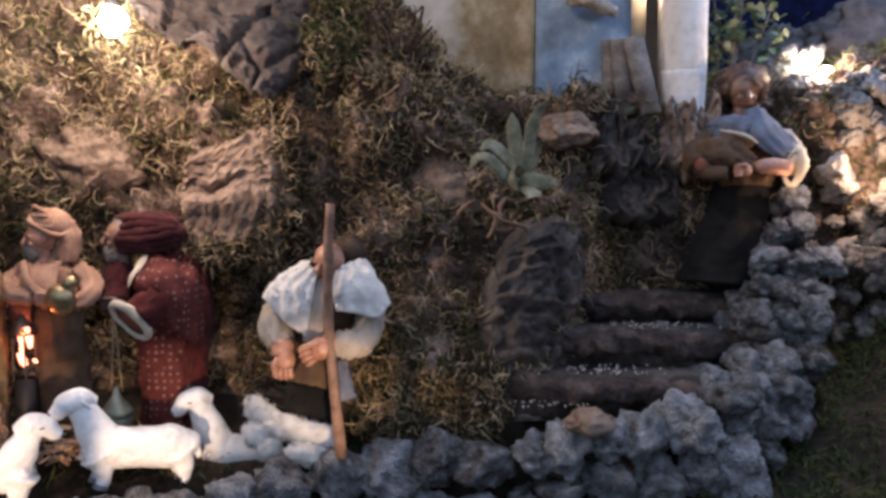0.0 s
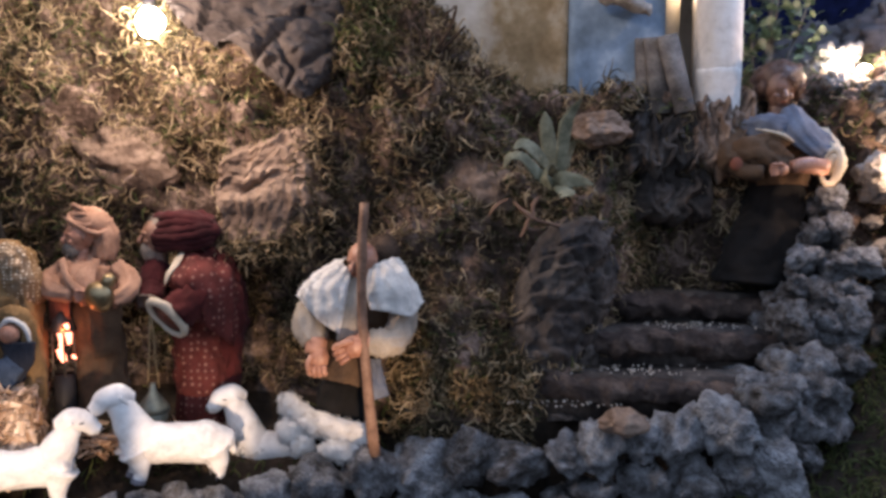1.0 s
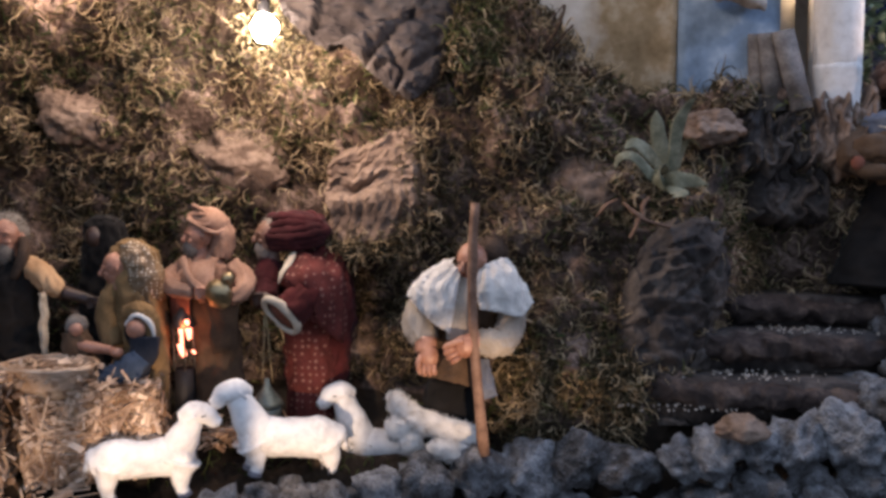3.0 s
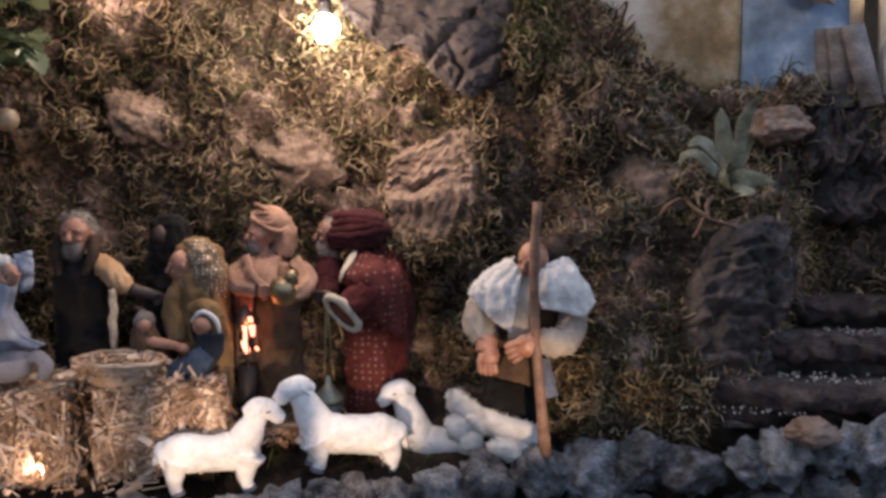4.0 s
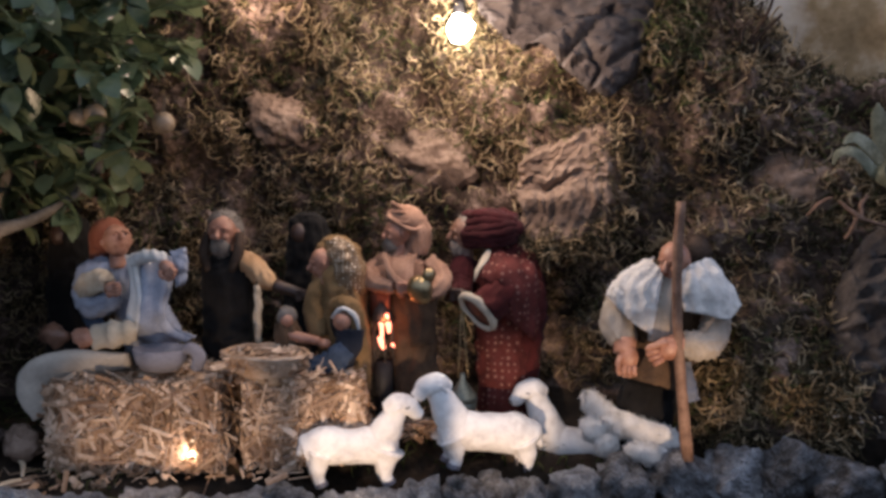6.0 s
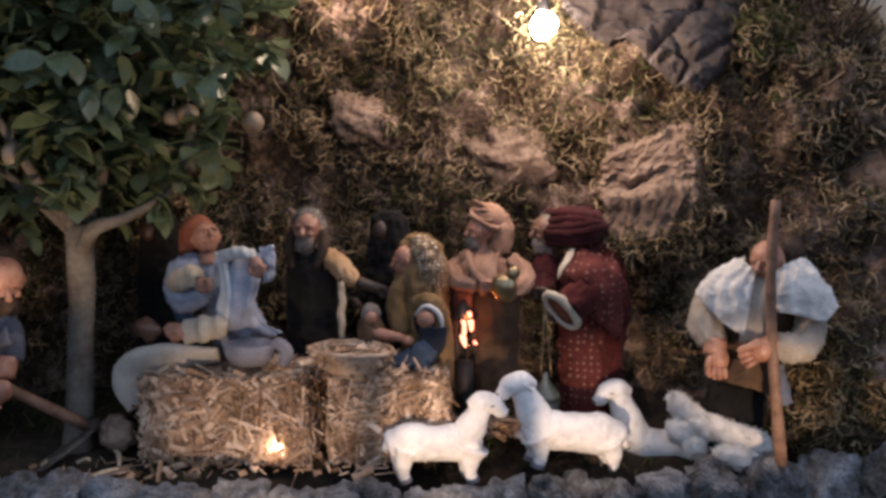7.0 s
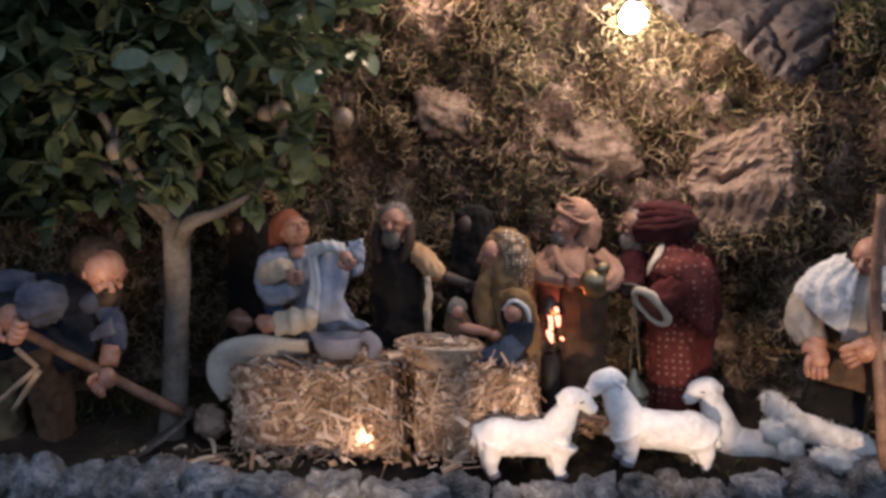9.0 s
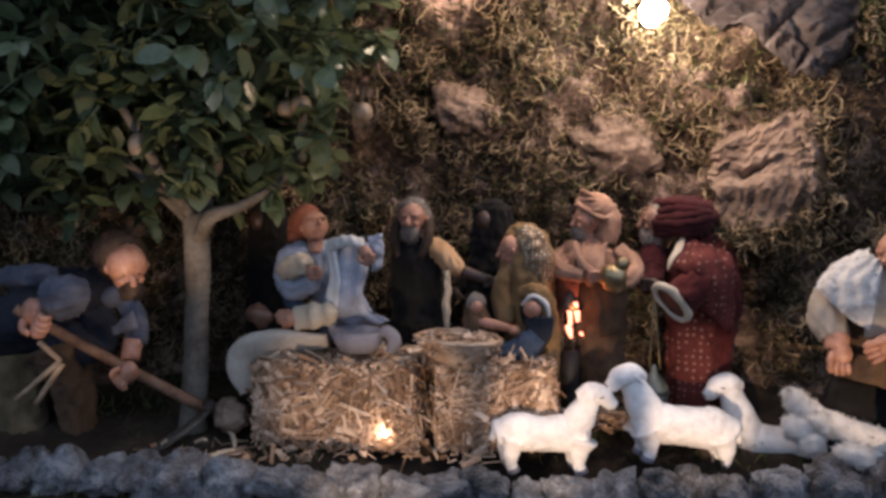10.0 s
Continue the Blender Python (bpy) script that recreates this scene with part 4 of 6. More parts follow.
agave_leaf([(0.115, 1.165, 0.411), (0.101, 1.140, 0.415), (0.095, 1.125, 0.403), (0.107, 1.120, 0.384)], (0.012, 0.017, 0.015, 0.004), (1, 0.3, 0.5))
agave_leaf([(0.133, 1.180, 0.415), (0.141, 1.180, 0.447), (0.152, 1.175, 0.455), (0.168, 1.170, 0.442)], (0.009, 0.010, 0.008, 0.001), (0.5, 0.2, 1))
agave_leaf([(0.119, 1.140, 0.391), (0.122, 1.125, 0.385), (0.132, 1.115, 0.381), (0.116, 1.110, 0.376)], (0.013, 0.016, 0.012, 0.002), (1, 0, 0.2))
root = empty("dry_root", (0.080, 1.170, 0.348), "thin forked orange-brown root on the bank", "root")
for q in [[(0.057, 1.170, 0.367), (0.070, 1.165, 0.353), (0.090, 1.165, 0.339), (0.123, 1.175, 0.330)], [(0.078, 1.165, 0.347), (0.075, 1.165, 0.330), (0.066, 1.170, 0.315)], [(0.049, 1.180, 0.369), (0.032, 1.180, 0.361), (0.020, 1.185, 0.344)], [(0.084, 1.165, 0.342), (0.085, 1.170, 0.360), (0.094, 1.180, 0.373)]]:
    Shape().tube(q, [0.0022 + 0.0012 * (i % 2) for i in range(len(q))], M_STICK, 7, smooth=6, rough=0.002).part("fork", root)
sprig = empty("dry_sprig", (-0.091, 1.250, 0.624), "dark dry sprig with curled shoots beside the house", "plant")
for k in range(11):
    rq = random.Random(k)
    a, b = (650 + 7 * k), rq.uniform(-25, 20)
    p = Vector((-0.082, 1.250, 0.594)) + Vector(((k - 5) * 0.005, rq.uniform(-0.02, 0.02), 0))
    q = p + Vector(((k - 5) * 0.008, rq.uniform(-0.03, 0.01), rq.uniform(0.03, 0.07)))
    Shape().tube([p, p.lerp(q, 0.5) + Vector((rq.gauss(0, 0.006), 0, 0.004)), q, q + Vector((rq.choice((-1, 1)) * 0.012, -0.004, -0.012))], [0.0028, 0.0024, 0.0018, 0.0008], M_HAIR, 6, smooth=5).part("shoot", sprig)


# ---- bulbs ----
def bulb(at, size, label, down=False):
    b = empty("light_bulb", at, label, "light bulb", "lit bulbs")
    x, y, z = at
    s = -1 if down else 1
    Shape().blob(at, (size, size, size * 1.08), M_BULB, n=44, rough=size * 0.2).part("glass", b, label="glowing bulb glass")
    Shape().tube([(x, y, z + s * size), (x, y, z + s * size * 2.2)], [size * 0.55, size * 0.5], M_BLACK, 10).part("socket", b, label="black socket")


bulb((-1.00, 0.96, 0.92), 0.018, "warm bulb high on the bank behind the tree")
bulb((-0.745, 1.14, 0.800), 0.018, "warm bulb high on the bank above the figurines")
# out of view, added to go with the assumed upper lamp
bulb((-0.10, 1.03, 0.885), 0.02, "unseen warm bulb assumed above the mossy bank")
bulb((-0.490, 1.200, 0.634), 0.020, "bright warm bulb under the overhanging rock")
bulb((0.600, 1.330, 0.588), 0.015, "bright warm bulb among the terrace stones", True)
bulb((0.640, 1.340, 0.572), 0.011, "bright warm bulb half hidden by terrace stones", True)
bulb((-0.800, 0.893, 0.020), 0.005, "tiny warm fairy bulb at the straw bale", True)

rt = random.Random(8)
for k in range(20):
    ob = new("stone", rt.choice(PALE))
    ob.parent = slope
    # those behind are added to catch the glow and shield the terrace rocks
    behind = k < 9
    p = Vector((0.565 + 0.125 * rt.random(), (1.372 if behind else 1.300) + rt.uniform(-0.008, 0.012), (0.615 - 0.010 * rt.random()) if behind else 0.548))
    if behind:
        p.z = 0.570 + 0.055 * rt.random()
    ob.matrix_basis = Matrix.Translation(p - slope.location) @ pose(0, 0, 0, rt.uniform(-40, 40), rt.uniform(-40, 40), rt.uniform(0, 360)) @ Matrix.Scale(rt.uniform(0.35, 0.6), 4)

# moss grown over the brightest bulb
rm = np.random.default_rng(15)
AT = np.array((-0.490, 1.200, 0.634))
ang, rad = rm.uniform(0, 2 * math.pi, 160), rm.uniform(0.016, 0.06, 160)
P = AT + np.stack([rad * np.cos(ang), 0.030 - 0.5 * rad + rm.uniform(0, 0.03, 160), rad * np.sin(ang)], 1)
P = P[(P[:, 2] < AT[2] + 0.004) | (np.hypot(P[:, 0] - AT[0], P[:, 2] - AT[2]) > 0.022)]
strands("dry_moss", P, np.tile((0.0, -0.5, 0.5), (len(P), 1)), 0.030, 0.0016, M_MOSS, "dry moss hanging round the bright bulb", "moss", seed=44, curl=1.2)

# ---- straw bales ----
def straw(name, count, box_at, size, turn, seed, parent=None, label="", length=0.05, faces=True):
    """Many loose stalks over the faces of a box, as one mesh."""
    r = random.Random(seed)
    s = Shape()
    m = pose(*box_at, 0, 0, turn)
    for _ in range(count):
        w = [r.uniform(-0.5, 0.5) * size[i] for i in range(3)]
        if faces:
            ax, sg = r.choice([(1, -1), (1, -1), (1, -1), (2, 1), (2, 1), (0, -1), (0, 1)])
            w[ax] = sg * size[ax] * r.uniform(0.47, 0.54)
            d = Vector([r.gauss(0, 1) if i != ax else r.gauss(0, 0.12) for i in range(3)])
        else:
            d = Vector((r.gauss(0, 1), r.gauss(0, 1), r.gauss(0, 0.18)))
        d = d.normalized() * length * r.uniform(0.35, 1.25) / 2
        c = Vector(w)
        if faces:
            for i in range(3):
                if i != ax:
                    lim = max(0.0, size[i] * 0.52 - abs(d[i]))
                    c[i] = max(-lim, min(lim, c[i]))
        a, b = m @ (c - d), m @ (c + d)
        q = Vector((r.gauss(0, 1), r.gauss(0, 1), r.gauss(0, 1))).cross(b - a).normalized() * r.choice((0.0011, 0.0018, 0.0028, 0.0042))
        t = q.cross(b - a).normalized() * 0.0008
        s.rings([[a - q, a + t, a + q, a - t], [b - q, b + t, b + q, b - t]], M_STRAW)
    if parent:
        ob = s.part(name, parent, label=label, smooth=False)
        tagged(ob, kind="stuff")
        return ob
    return s.thing(name, box_at, label, "straw", kind="stuff", smooth=False)


def bale(at, size, turn, seed, ties, label):
    b = empty("straw_bale", at, label, "straw bale", "straw bales")
    c = (at[0], at[1], at[2] + size[2] / 2)
    s = Shape()
    m = pose(*c, 0, 0, turn)
    rings = []
    for i in range(13):
        x = (i / 12 - 0.5) * size[0] * 0.97
        ring = []
        for k in range(24):
            a = 2 * math.pi * k / 24
            ca, sa = math.cos(a), math.sin(a)
            f = 1 / max(abs(ca), abs(sa)) * (0.94 if abs(abs(ca) - abs(sa)) > 0.3 else 0.88)
            p = m @ Vector((x, ca * f * size[1] / 2, sa * f * size[2] / 2))
            ring.append(p + noise.noise_vector(p * 60) * 0.004)
        rings.append(ring)
    s.rings(rings, M_WICKER)
    s.part("straw_core", b)
    straw("straw_cover", int(6800 * size[0]), c, size, turn, seed, b)
    for u in ties:
        w = [(u * size[0], y * size[1] * 0.53, z * size[2] * 0.53) for y, z in ((-1, -1), (-1, 1), (1, 1), (1, -1), (-1, -1))]
        Shape().tube([m @ Vector(q) for q in w], [0.0016] * 5, M_STICK, 6, smooth=1).part("twine", b, label="brown twine")
    return b


bale((-0.897, 0.942, 0.0), (0.238, 0.15, 0.122), 15.5, 1, (-0.18,), "tied bale of golden straw with loose ends")
bale((-0.681, 1.015, 0.0), (0.166, 0.13, 0.120), 22, 2, (0.08,), "smaller tied bale of golden straw")
straw("loose_straw", 260, (-0.80, 0.98, 0.124), (0.40, 0.13, 0.010), 18, 5, label="loose straw stalks heaped on the bales", faces=False, length=0.04)
straw("loose_straw", 110, (-0.85, 0.865, 0.002), (0.42, 0.08, 0.010), 20, 6, label="loose straw stalks lying on dark soil", faces=False, length=0.03)
straw("loose_straw", 240, (-0.50, 1.10, 0.025), (0.28, 0.12, 0.02), 12, 7, label="loose straw stalks lying among the sheep", faces=False, length=0.04)
straw("loose_straw", 26, (-1.04, 0.76, 0.004), (0.2, 0.12, 0.012), 30, 9, label="a few straw stalks lying under the tree", faces=False, length=0.035)

# basket, cup, sack on the bales
basket = empty("straw_basket", (-0.718, 0.960, 0.118), "shallow woven straw basket on the bale", "basket")
for k in range(7):
    r, z = 0.034 + 0.0034 * k, 0.130 + 0.0046 * k
    Shape().tube([(-0.718 + 1.2 * r * math.cos(a), 0.960 + 0.8 * r * math.sin(a), z) for a in np.linspace(0, 2 * math.pi, 25)], [0.0030 + 0.0010 * (i % 2) for i in range(25)], M_STRAW, 6, smooth=1, rough=0.003).part("coil", basket)
Shape().tube([(-0.718, 0.960, 0.116), (-0.718, 0.960, 0.130)], [0.040, 0.040], M_WICKER, 20, flat=0.7).part("base", basket)
straw("straw_fill", 230, (-0.718, 0.960, 0.148), (0.105, 0.070, 0.014), 20, 31, basket, faces=False, length=0.04)

cup = empty("grey_cup", (-0.858, 0.913, 0.139), "soft grey cup with a curled handle on straw", "cup")
prof = [(0.028, 0.0), (0.037, 0.012), (0.041, 0.030), (0.0375, 0.031), (0.034, 0.014), (0.010, 0.004)]
s = Shape()
s.rings([[(-0.858 + r * math.cos(a), 0.913 + 0.8 * r * math.sin(a), 0.137 + z) for a in np.linspace(0, 2 * math.pi, 24, endpoint=False)] for r, z in prof], M_FELT)
s.part("bowl", cup)
Shape().tube([(-0.823, 0.915, 0.165), (-0.810, 0.918, 0.168), (-0.800, 0.920, 0.156), (-0.806, 0.920, 0.138)], [0.006, 0.009, 0.010, 0.008], M_FELT, 14, smooth=5).part("handle", cup)

s = Shape().tube([(-1.020, 0.868, 0.070), (-1.030, 0.868, 0.105), (-1.022, 0.872, 0.132), (-0.985, 0.890, 0.141), (-0.915, 0.920, 0.143)], [0.022, 0.032, 0.034, 0.032, 0.018], M_CREAMFELT, 20, flat=0.5, side=(0.4, 0.9, 0), smooth=6, rough=0.002)
s.thing("white_cloth", (-1.02, 0.868, 0.10), "cream-white cloth draped over the end of the bale", "cloth")


# ---- sheep figurines ----
def sheep(base, heading, k, label, low=0.0, head_turn=(1, 0), mat=None, drop=0.0, rump=0.0, bow=0.010):
    """A standing plaster sheep; low sinks its legs for a lying one, rump lowers its hind part."""
    mat = mat or M_WOOL
    c, s_ = math.cos(radians(heading)), math.sin(radians(heading))

    def w(x, y, z):
        return (base[0] + k * (x * c - y * s_), base[1] + k * (x * s_ + y * c), base[2] + k * max(z - low - rump * max(0.0, -x) / 0.08, 0.0))

    s = Shape()
    s.tube([w(-0.084, 0, 0.054 - drop), w(-0.076, 0, 0.058 - drop), w(-0.050, 0, 0.061 - drop), w(-0.01, 0, 0.058 - drop), w(0.028, 0, 0.060 - drop), w(0.052, 0, 0.064 - drop), w(0.066, 0, 0.068 - drop)],
           [0.010 * k, 0.023 * k, 0.031 * k, 0.028 * k, 0.030 * k, 0.027 * k, 0.010 * k], mat, 28, smooth=7, rough=0.0028 * k)
    hx, hy = head_turn
    s.tube([w(0.030, 0, 0.056 - drop), w(0.048, 0.002 * hy, 0.082 - drop / 2), w(0.062, 0.005 * hy, 0.108), w(0.066, 0.006 * hy, 0.122)], [0.031 * k, 0.0255 * k, 0.0188 * k, 0.015 * k], mat, 18, rough=0.0015 * k, smooth=5)
    h = Vector((0.066, 0.006 * hy, 0.124))
    tip = h + Vector((0.040 * hx, 0.040 * hy, -bow - 0.008))
    mid = h + Vector((0.018 * hx, 0.018 * hy, -bow * 0.25))
    s.tube([w(*(h - Vector((0.020 * hx, 0.020 * hy, 0.006)))), w(*h), w(*mid), w(*(h.lerp(tip, 0.75))), w(*tip)], [0.010 * k, 0.0182 * k, 0.0162 * k, 0.0118 * k, 0.0070 * k], mat, 18, smooth=5)
    for sd in (-1, 1):
        e = h + Vector((0.004 * hx - 0.0155 * sd * hy, 0.004 * hy + 0.0155 * sd * hx, 0.002))
        s.tube([w(*e), w(*(e + Vector((-0.012 * hx - 0.004 * sd * hy, -0.012 * hy + 0.004 * sd * hx, -0.010))))], [0.0050 * k, 0.0028 * k], mat, 8, flat=0.6)
        q = h + Vector((0.016 * hx - 0.0146 * sd * hy, 0.016 * hy + 0.0146 * sd * hx, -0.001))
        s.tube([w(*(q - Vector((0.003 * hx, 0.003 * hy, 0.001)))), w(*(q + Vector((0.004 * hx, 0.004 * hy, 0.0))))], [0.0023 * k, 0.0019 * k], M_BLACK, 6, smooth=1)
    s.blob(w(*tip), (0.0040 * k,) * 3, M_GREYHAIR, n=8)
    if low < 0.03:
        for x, y in ((-0.066, 0.014), (-0.058, -0.014), (0.040, 0.014), (0.048, -0.014)):
            s.tube([w(x + 0.006, y, 0.056 - drop), w(x, y, 0.036 - drop / 2), w(x - 0.001, y, 0.014), w(x + 0.002, y, 0.005)], [0.024 * k, 0.0155 * k, 0.0098 * k, 0.0095 * k], mat, 14, smooth=4)
            s.tube([w(x + 0.002, y, 0.007), w(x + 0.004, y, 0.0)], [0.0100 * k, 0.0108 * k], M_FELT, 12)
    s.tube([w(-0.082, 0, 0.064 - drop), w(-0.090, 0, 0.046 - drop)], [0.008 * k, 0.005 * k], mat, 10)
    return s.thing("sheep_figurine", base, label, "sheep figurine", "flock of sheep figurines")


sheep((-0.580, 0.957, -0.018), 20, 0.88, "white plaster sheep figurine standing on soil")
sheep((-0.418, 1.032, -0.004), 199, 0.95, "white plaster sheep figurine with raised head", head_turn=(0.9, 0.35), drop=0.008, rump=0.012, bow=0.006)
sheep((-0.300, 1.140, -0.004), 186, 0.92, "white plaster sheep figurine resting behind the others", low=0.032, head_turn=(0.9, 0.42), drop=0.026, bow=0.010)
s = Shape()
s.tube([(-0.285, 1.105, 0.080), (-0.272, 1.108, 0.076), (-0.25, 1.10, 0.060), (-0.21, 1.095, 0.044), (-0.17, 1.09, 0.034), (-0.145, 1.085, 0.024)], [0.008, 0.016, 0.015, 0.017, 0.021, 0.010], M_FLEECE, 18, rough=0.006)
s.blob((-0.262, 1.094, 0.040), (0.024, 0.018, 0.020), M_FLEECE, rough=0.006, freq=70, n=18)
s.blob((-0.246, 1.085, 0.022), (0.018, 0.015, 0.019), M_FLEECE, rough=0.006, freq=70, n=18)
s.blob((-0.188, 1.070, 0.018), (0.034, 0.016, 0.015), M_FLEECE, (0, 8, 0), rough=0.006, freq=70, n=18)
s.blob((-0.235, 1.092, 0.052), (0.022, 0.018, 0.015), M_FLEECE, (0, 30, 0), rough=0.006, freq=70, n=18)
s.fuzz(0, 2200, 0.0055, M_FLEECE, 6)
s.thing("lamb_figurine", (-0.2, 1.09, 0.0), "fluffy white lamb figurine lying on the ground", "sheep figurine", "flock of sheep figurines")


# ---- clay figures, one plain mesh each ----
def head(s, c, r, skin, facing, hair=None, beard=None):
    f = Vector(facing).normalized()
    c, up = Vector(c), Vector((0, 0, 1))
    side = f.cross(up).normalized()
    s.blob(c + up * r * 0.10, (r * 0.82, r * 0.86, r * 0.92), skin, n=16, rough=0.0012)
    s.blob(c + f * r * 0.16 - up * r * 0.42, (r * 0.60, r * 0.62, r * 0.62), skin, n=14, rough=0.0012)
    s.tube([c + f * r * 0.76 + up * r * 0.20, c + f * r * 0.90 - up * r * 0.02, c + f * r * 0.99 - up * r * 0.20, c + f * r * 0.80 - up * r * 0.26], [r * 0.10, r * 0.13, r * 0.16, r * 0.08], skin, 8)
    for k in (-1, 1):
        s.blob(c + f * r * 0.72 + side * (k * r * 0.30) + up * r * 0.08, (r * 0.10, r * 0.10, r * 0.06), M_DARKSKIN, n=8)
        s.tube([c + f * r * 0.80 + side * (k * r * 0.12) + up * r * 0.24, c + f * r * 0.74 + side * (k * r * 0.36) + up * r * 0.26, c + f * r * 0.56 + side * (k * r * 0.56) + up * r * 0.14], [r * 0.09, r * 0.10, r * 0.06], skin, 6)
        s.blob(c + f * r * 0.62 + side * (k * r * 0.36) - up * r * 0.22, (r * 0.20, r * 0.20, r * 0.18), skin, n=8)
        s.blob(c + side * (k * r * 0.80) - up * r * 0.02, (r * 0.14, r * 0.14, r * 0.22), skin, n=8)
    s.blob(c + f * r * 0.74 - up * r * 0.48, (r * 0.17, r * 0.10, r * 0.06), M_RUST, n=8)
    s.tube([c - up * r * 0.7, c - up * r * 1.5], [r * 0.45, r * 0.52], skin, 10)
    if hair:
        first = len(s.f)
        s.blob(c - f * r * 0.30 + up * r * 0.26, (r * 0.93, r * 0.97, r * 0.92), hair, rough=0.004, n=18)
        s.fuzz(first, 260, r * 0.22, hair, 3)
    if beard:
        first = len(s.f)
        s.blob(c + f * r * 0.46 - up * r * 0.78, (r * 0.52, r * 0.48, r * 0.60), beard, rough=0.004, n=14)
        s.fuzz(first, 160, r * 0.2, beard, 3)


def palm(s, c, skin, r=0.012, turn=(0, 0, 0)):
    """A loosely closed hand with four fingers and a thumb."""
    rot, c = Euler([radians(a) for a in turn]).to_matrix(), Vector(c)
    s.blob(c, (r * 1.15, r * 0.72, r * 0.92), skin, turn, rough=0.001)
    for k in range(4):
        z = r * (0.66 - 0.44 * k)
        ln = r * (0.62, 0.72, 0.68, 0.52)[k]
        q = [Vector((-r * 0.55, -r * 0.42, z * 0.9)), Vector((-r * 0.75 - ln * 0.5, -r * 0.62, z)), Vector((-r * 0.75 - ln, -r * 0.45, z * 0.95 - r * 0.12)), Vector((-r * 0.60 - ln, -r * 0.12, z * 0.9 - r * 0.2))]
        s.tube([c + rot @ p for p in q], [r * 0.25, r * 0.25, r * 0.22, r * 0.16], skin, 8)
    q = [Vector((r * 0.2, -r * 0.6, r * 0.55)), Vector((-r * 0.35, -r * 0.95, r * 0.75)), Vector((-r * 0.95, -r * 0.95, r * 0.62))]
    s.tube([c + rot @ p for p in q], [r * 0.26, r * 0.25, r * 0.18], skin, 8)


def figure(s, name, base, label):
    return s.thing(name, base, label, "figurine", "clay nativity figurines")


# shepherd with a fleece cape
s = Shape()
s.tube([(-0.195, 1.130, -0.007), (-0.197, 1.135, 0.048), (-0.192, 1.135, 0.104)], [0.042, 0.040, 0.036], M_DARK, 18, flat=0.7, folds=3, amp=0.12)
s.tube([(-0.185, 1.120, 0.110), (-0.179, 1.122, 0.146), (-0.167, 1.130, 0.199), (-0.160, 1.140, 0.244), (-0.156, 1.145, 0.271)], [0.046, 0.050, 0.056, 0.050, 0.018], M_BROWN, 24, flat=0.55, folds=6, amp=0.05)
s.sheet([[(-0.212, 1.085, 0.150), (-0.179, 1.072, 0.156), (-0.149, 1.085, 0.154)], [(-0.222, 1.080, 0.132), (-0.181, 1.062, 0.136), (-0.143, 1.080, 0.137)], [(-0.219, 1.078, 0.123), (-0.181, 1.060, 0.120), (-0.146, 1.080, 0.105)]], M_BROWN, 0.006, 7, rough=0.004, folds=0.004)
s.sheet([[(-0.148, 1.078, 0.150), (-0.134, 1.088, 0.148)], [(-0.144, 1.070, 0.122), (-0.130, 1.084, 0.119)], [(-0.141, 1.068, 0.094), (-0.121, 1.082, 0.097)]], M_SHIRT, 0.005, 7, rough=0.006, folds=0.004)
s.sheet([[(-0.179, 1.085, 0.267), (-0.154, 1.083, 0.271)], [(-0.185, 1.068, 0.230), (-0.154, 1.066, 0.232)], [(-0.191, 1.062, 0.204), (-0.155, 1.060, 0.205)], [(-0.192, 1.060, 0.180), (-0.156, 1.060, 0.183)]], M_SLEEVE, 0.008, 7, folds=0.003)
first = len(s.f)
s.sheet([[(-0.173, 1.078, 0.273), (-0.182, 1.085, 0.281), (-0.189, 1.100, 0.285), (-0.186, 1.130, 0.287)],
         [(-0.177, 1.066, 0.246), (-0.199, 1.068, 0.253), (-0.221, 1.082, 0.263), (-0.223, 1.115, 0.268)],
         [(-0.181, 1.060, 0.220), (-0.205, 1.062, 0.223), (-0.229, 1.072, 0.241), (-0.244, 1.090, 0.250)],
         [(-0.186, 1.058, 0.190), (-0.206, 1.058, 0.201), (-0.230, 1.066, 0.221), (-0.249, 1.075, 0.241)]], M_FLEECE, 0.009, 8, rough=0.004, freq=50, folds=0.003)
s.sheet([[(-0.147, 1.078, 0.275), (-0.137, 1.082, 0.284), (-0.122, 1.095, 0.289), (-0.117, 1.125, 0.288)],
         [(-0.150, 1.068, 0.255), (-0.128, 1.070, 0.264), (-0.107, 1.082, 0.273), (-0.101, 1.110, 0.274)],
         [(-0.149, 1.062, 0.238), (-0.125, 1.062, 0.240), (-0.098, 1.070, 0.250), (-0.084, 1.090, 0.254)],
         [(-0.145, 1.060, 0.224), (-0.120, 1.058, 0.221), (-0.089, 1.064, 0.214), (-0.072, 1.075, 0.233)]], M_FLEECE, 0.009, 8, rough=0.004, freq=50, folds=0.003)
s.fuzz(first, 1500, 0.003, M_FLEECE, 4)
s.tube([(-0.230, 1.120, 0.224), (-0.235, 1.095, 0.199), (-0.225, 1.078, 0.173)], [0.021, 0.024, 0.018], M_SLEEVE, 16, folds=4, amp=0.06)
s.tube([(-0.223, 1.078, 0.178), (-0.223, 1.070, 0.159)], [0.0165, 0.015], M_SKIN, 12)
palm(s, (-0.218, 1.066, 0.154), M_SKIN, 0.0160, (0, 275, 0))
s.tube([(-0.102, 1.115, 0.216), (-0.105, 1.085, 0.194), (-0.114, 1.066, 0.179), (-0.130, 1.058, 0.178), (-0.147, 1.054, 0.180)], [0.019, 0.019, 0.019, 0.020, 0.017], M_SLEEVE, 18, folds=4, amp=0.06)
s.tube([(-0.142, 1.055, 0.180), (-0.160, 1.048, 0.178)], [0.0135, 0.0155], M_SKIN, 12)
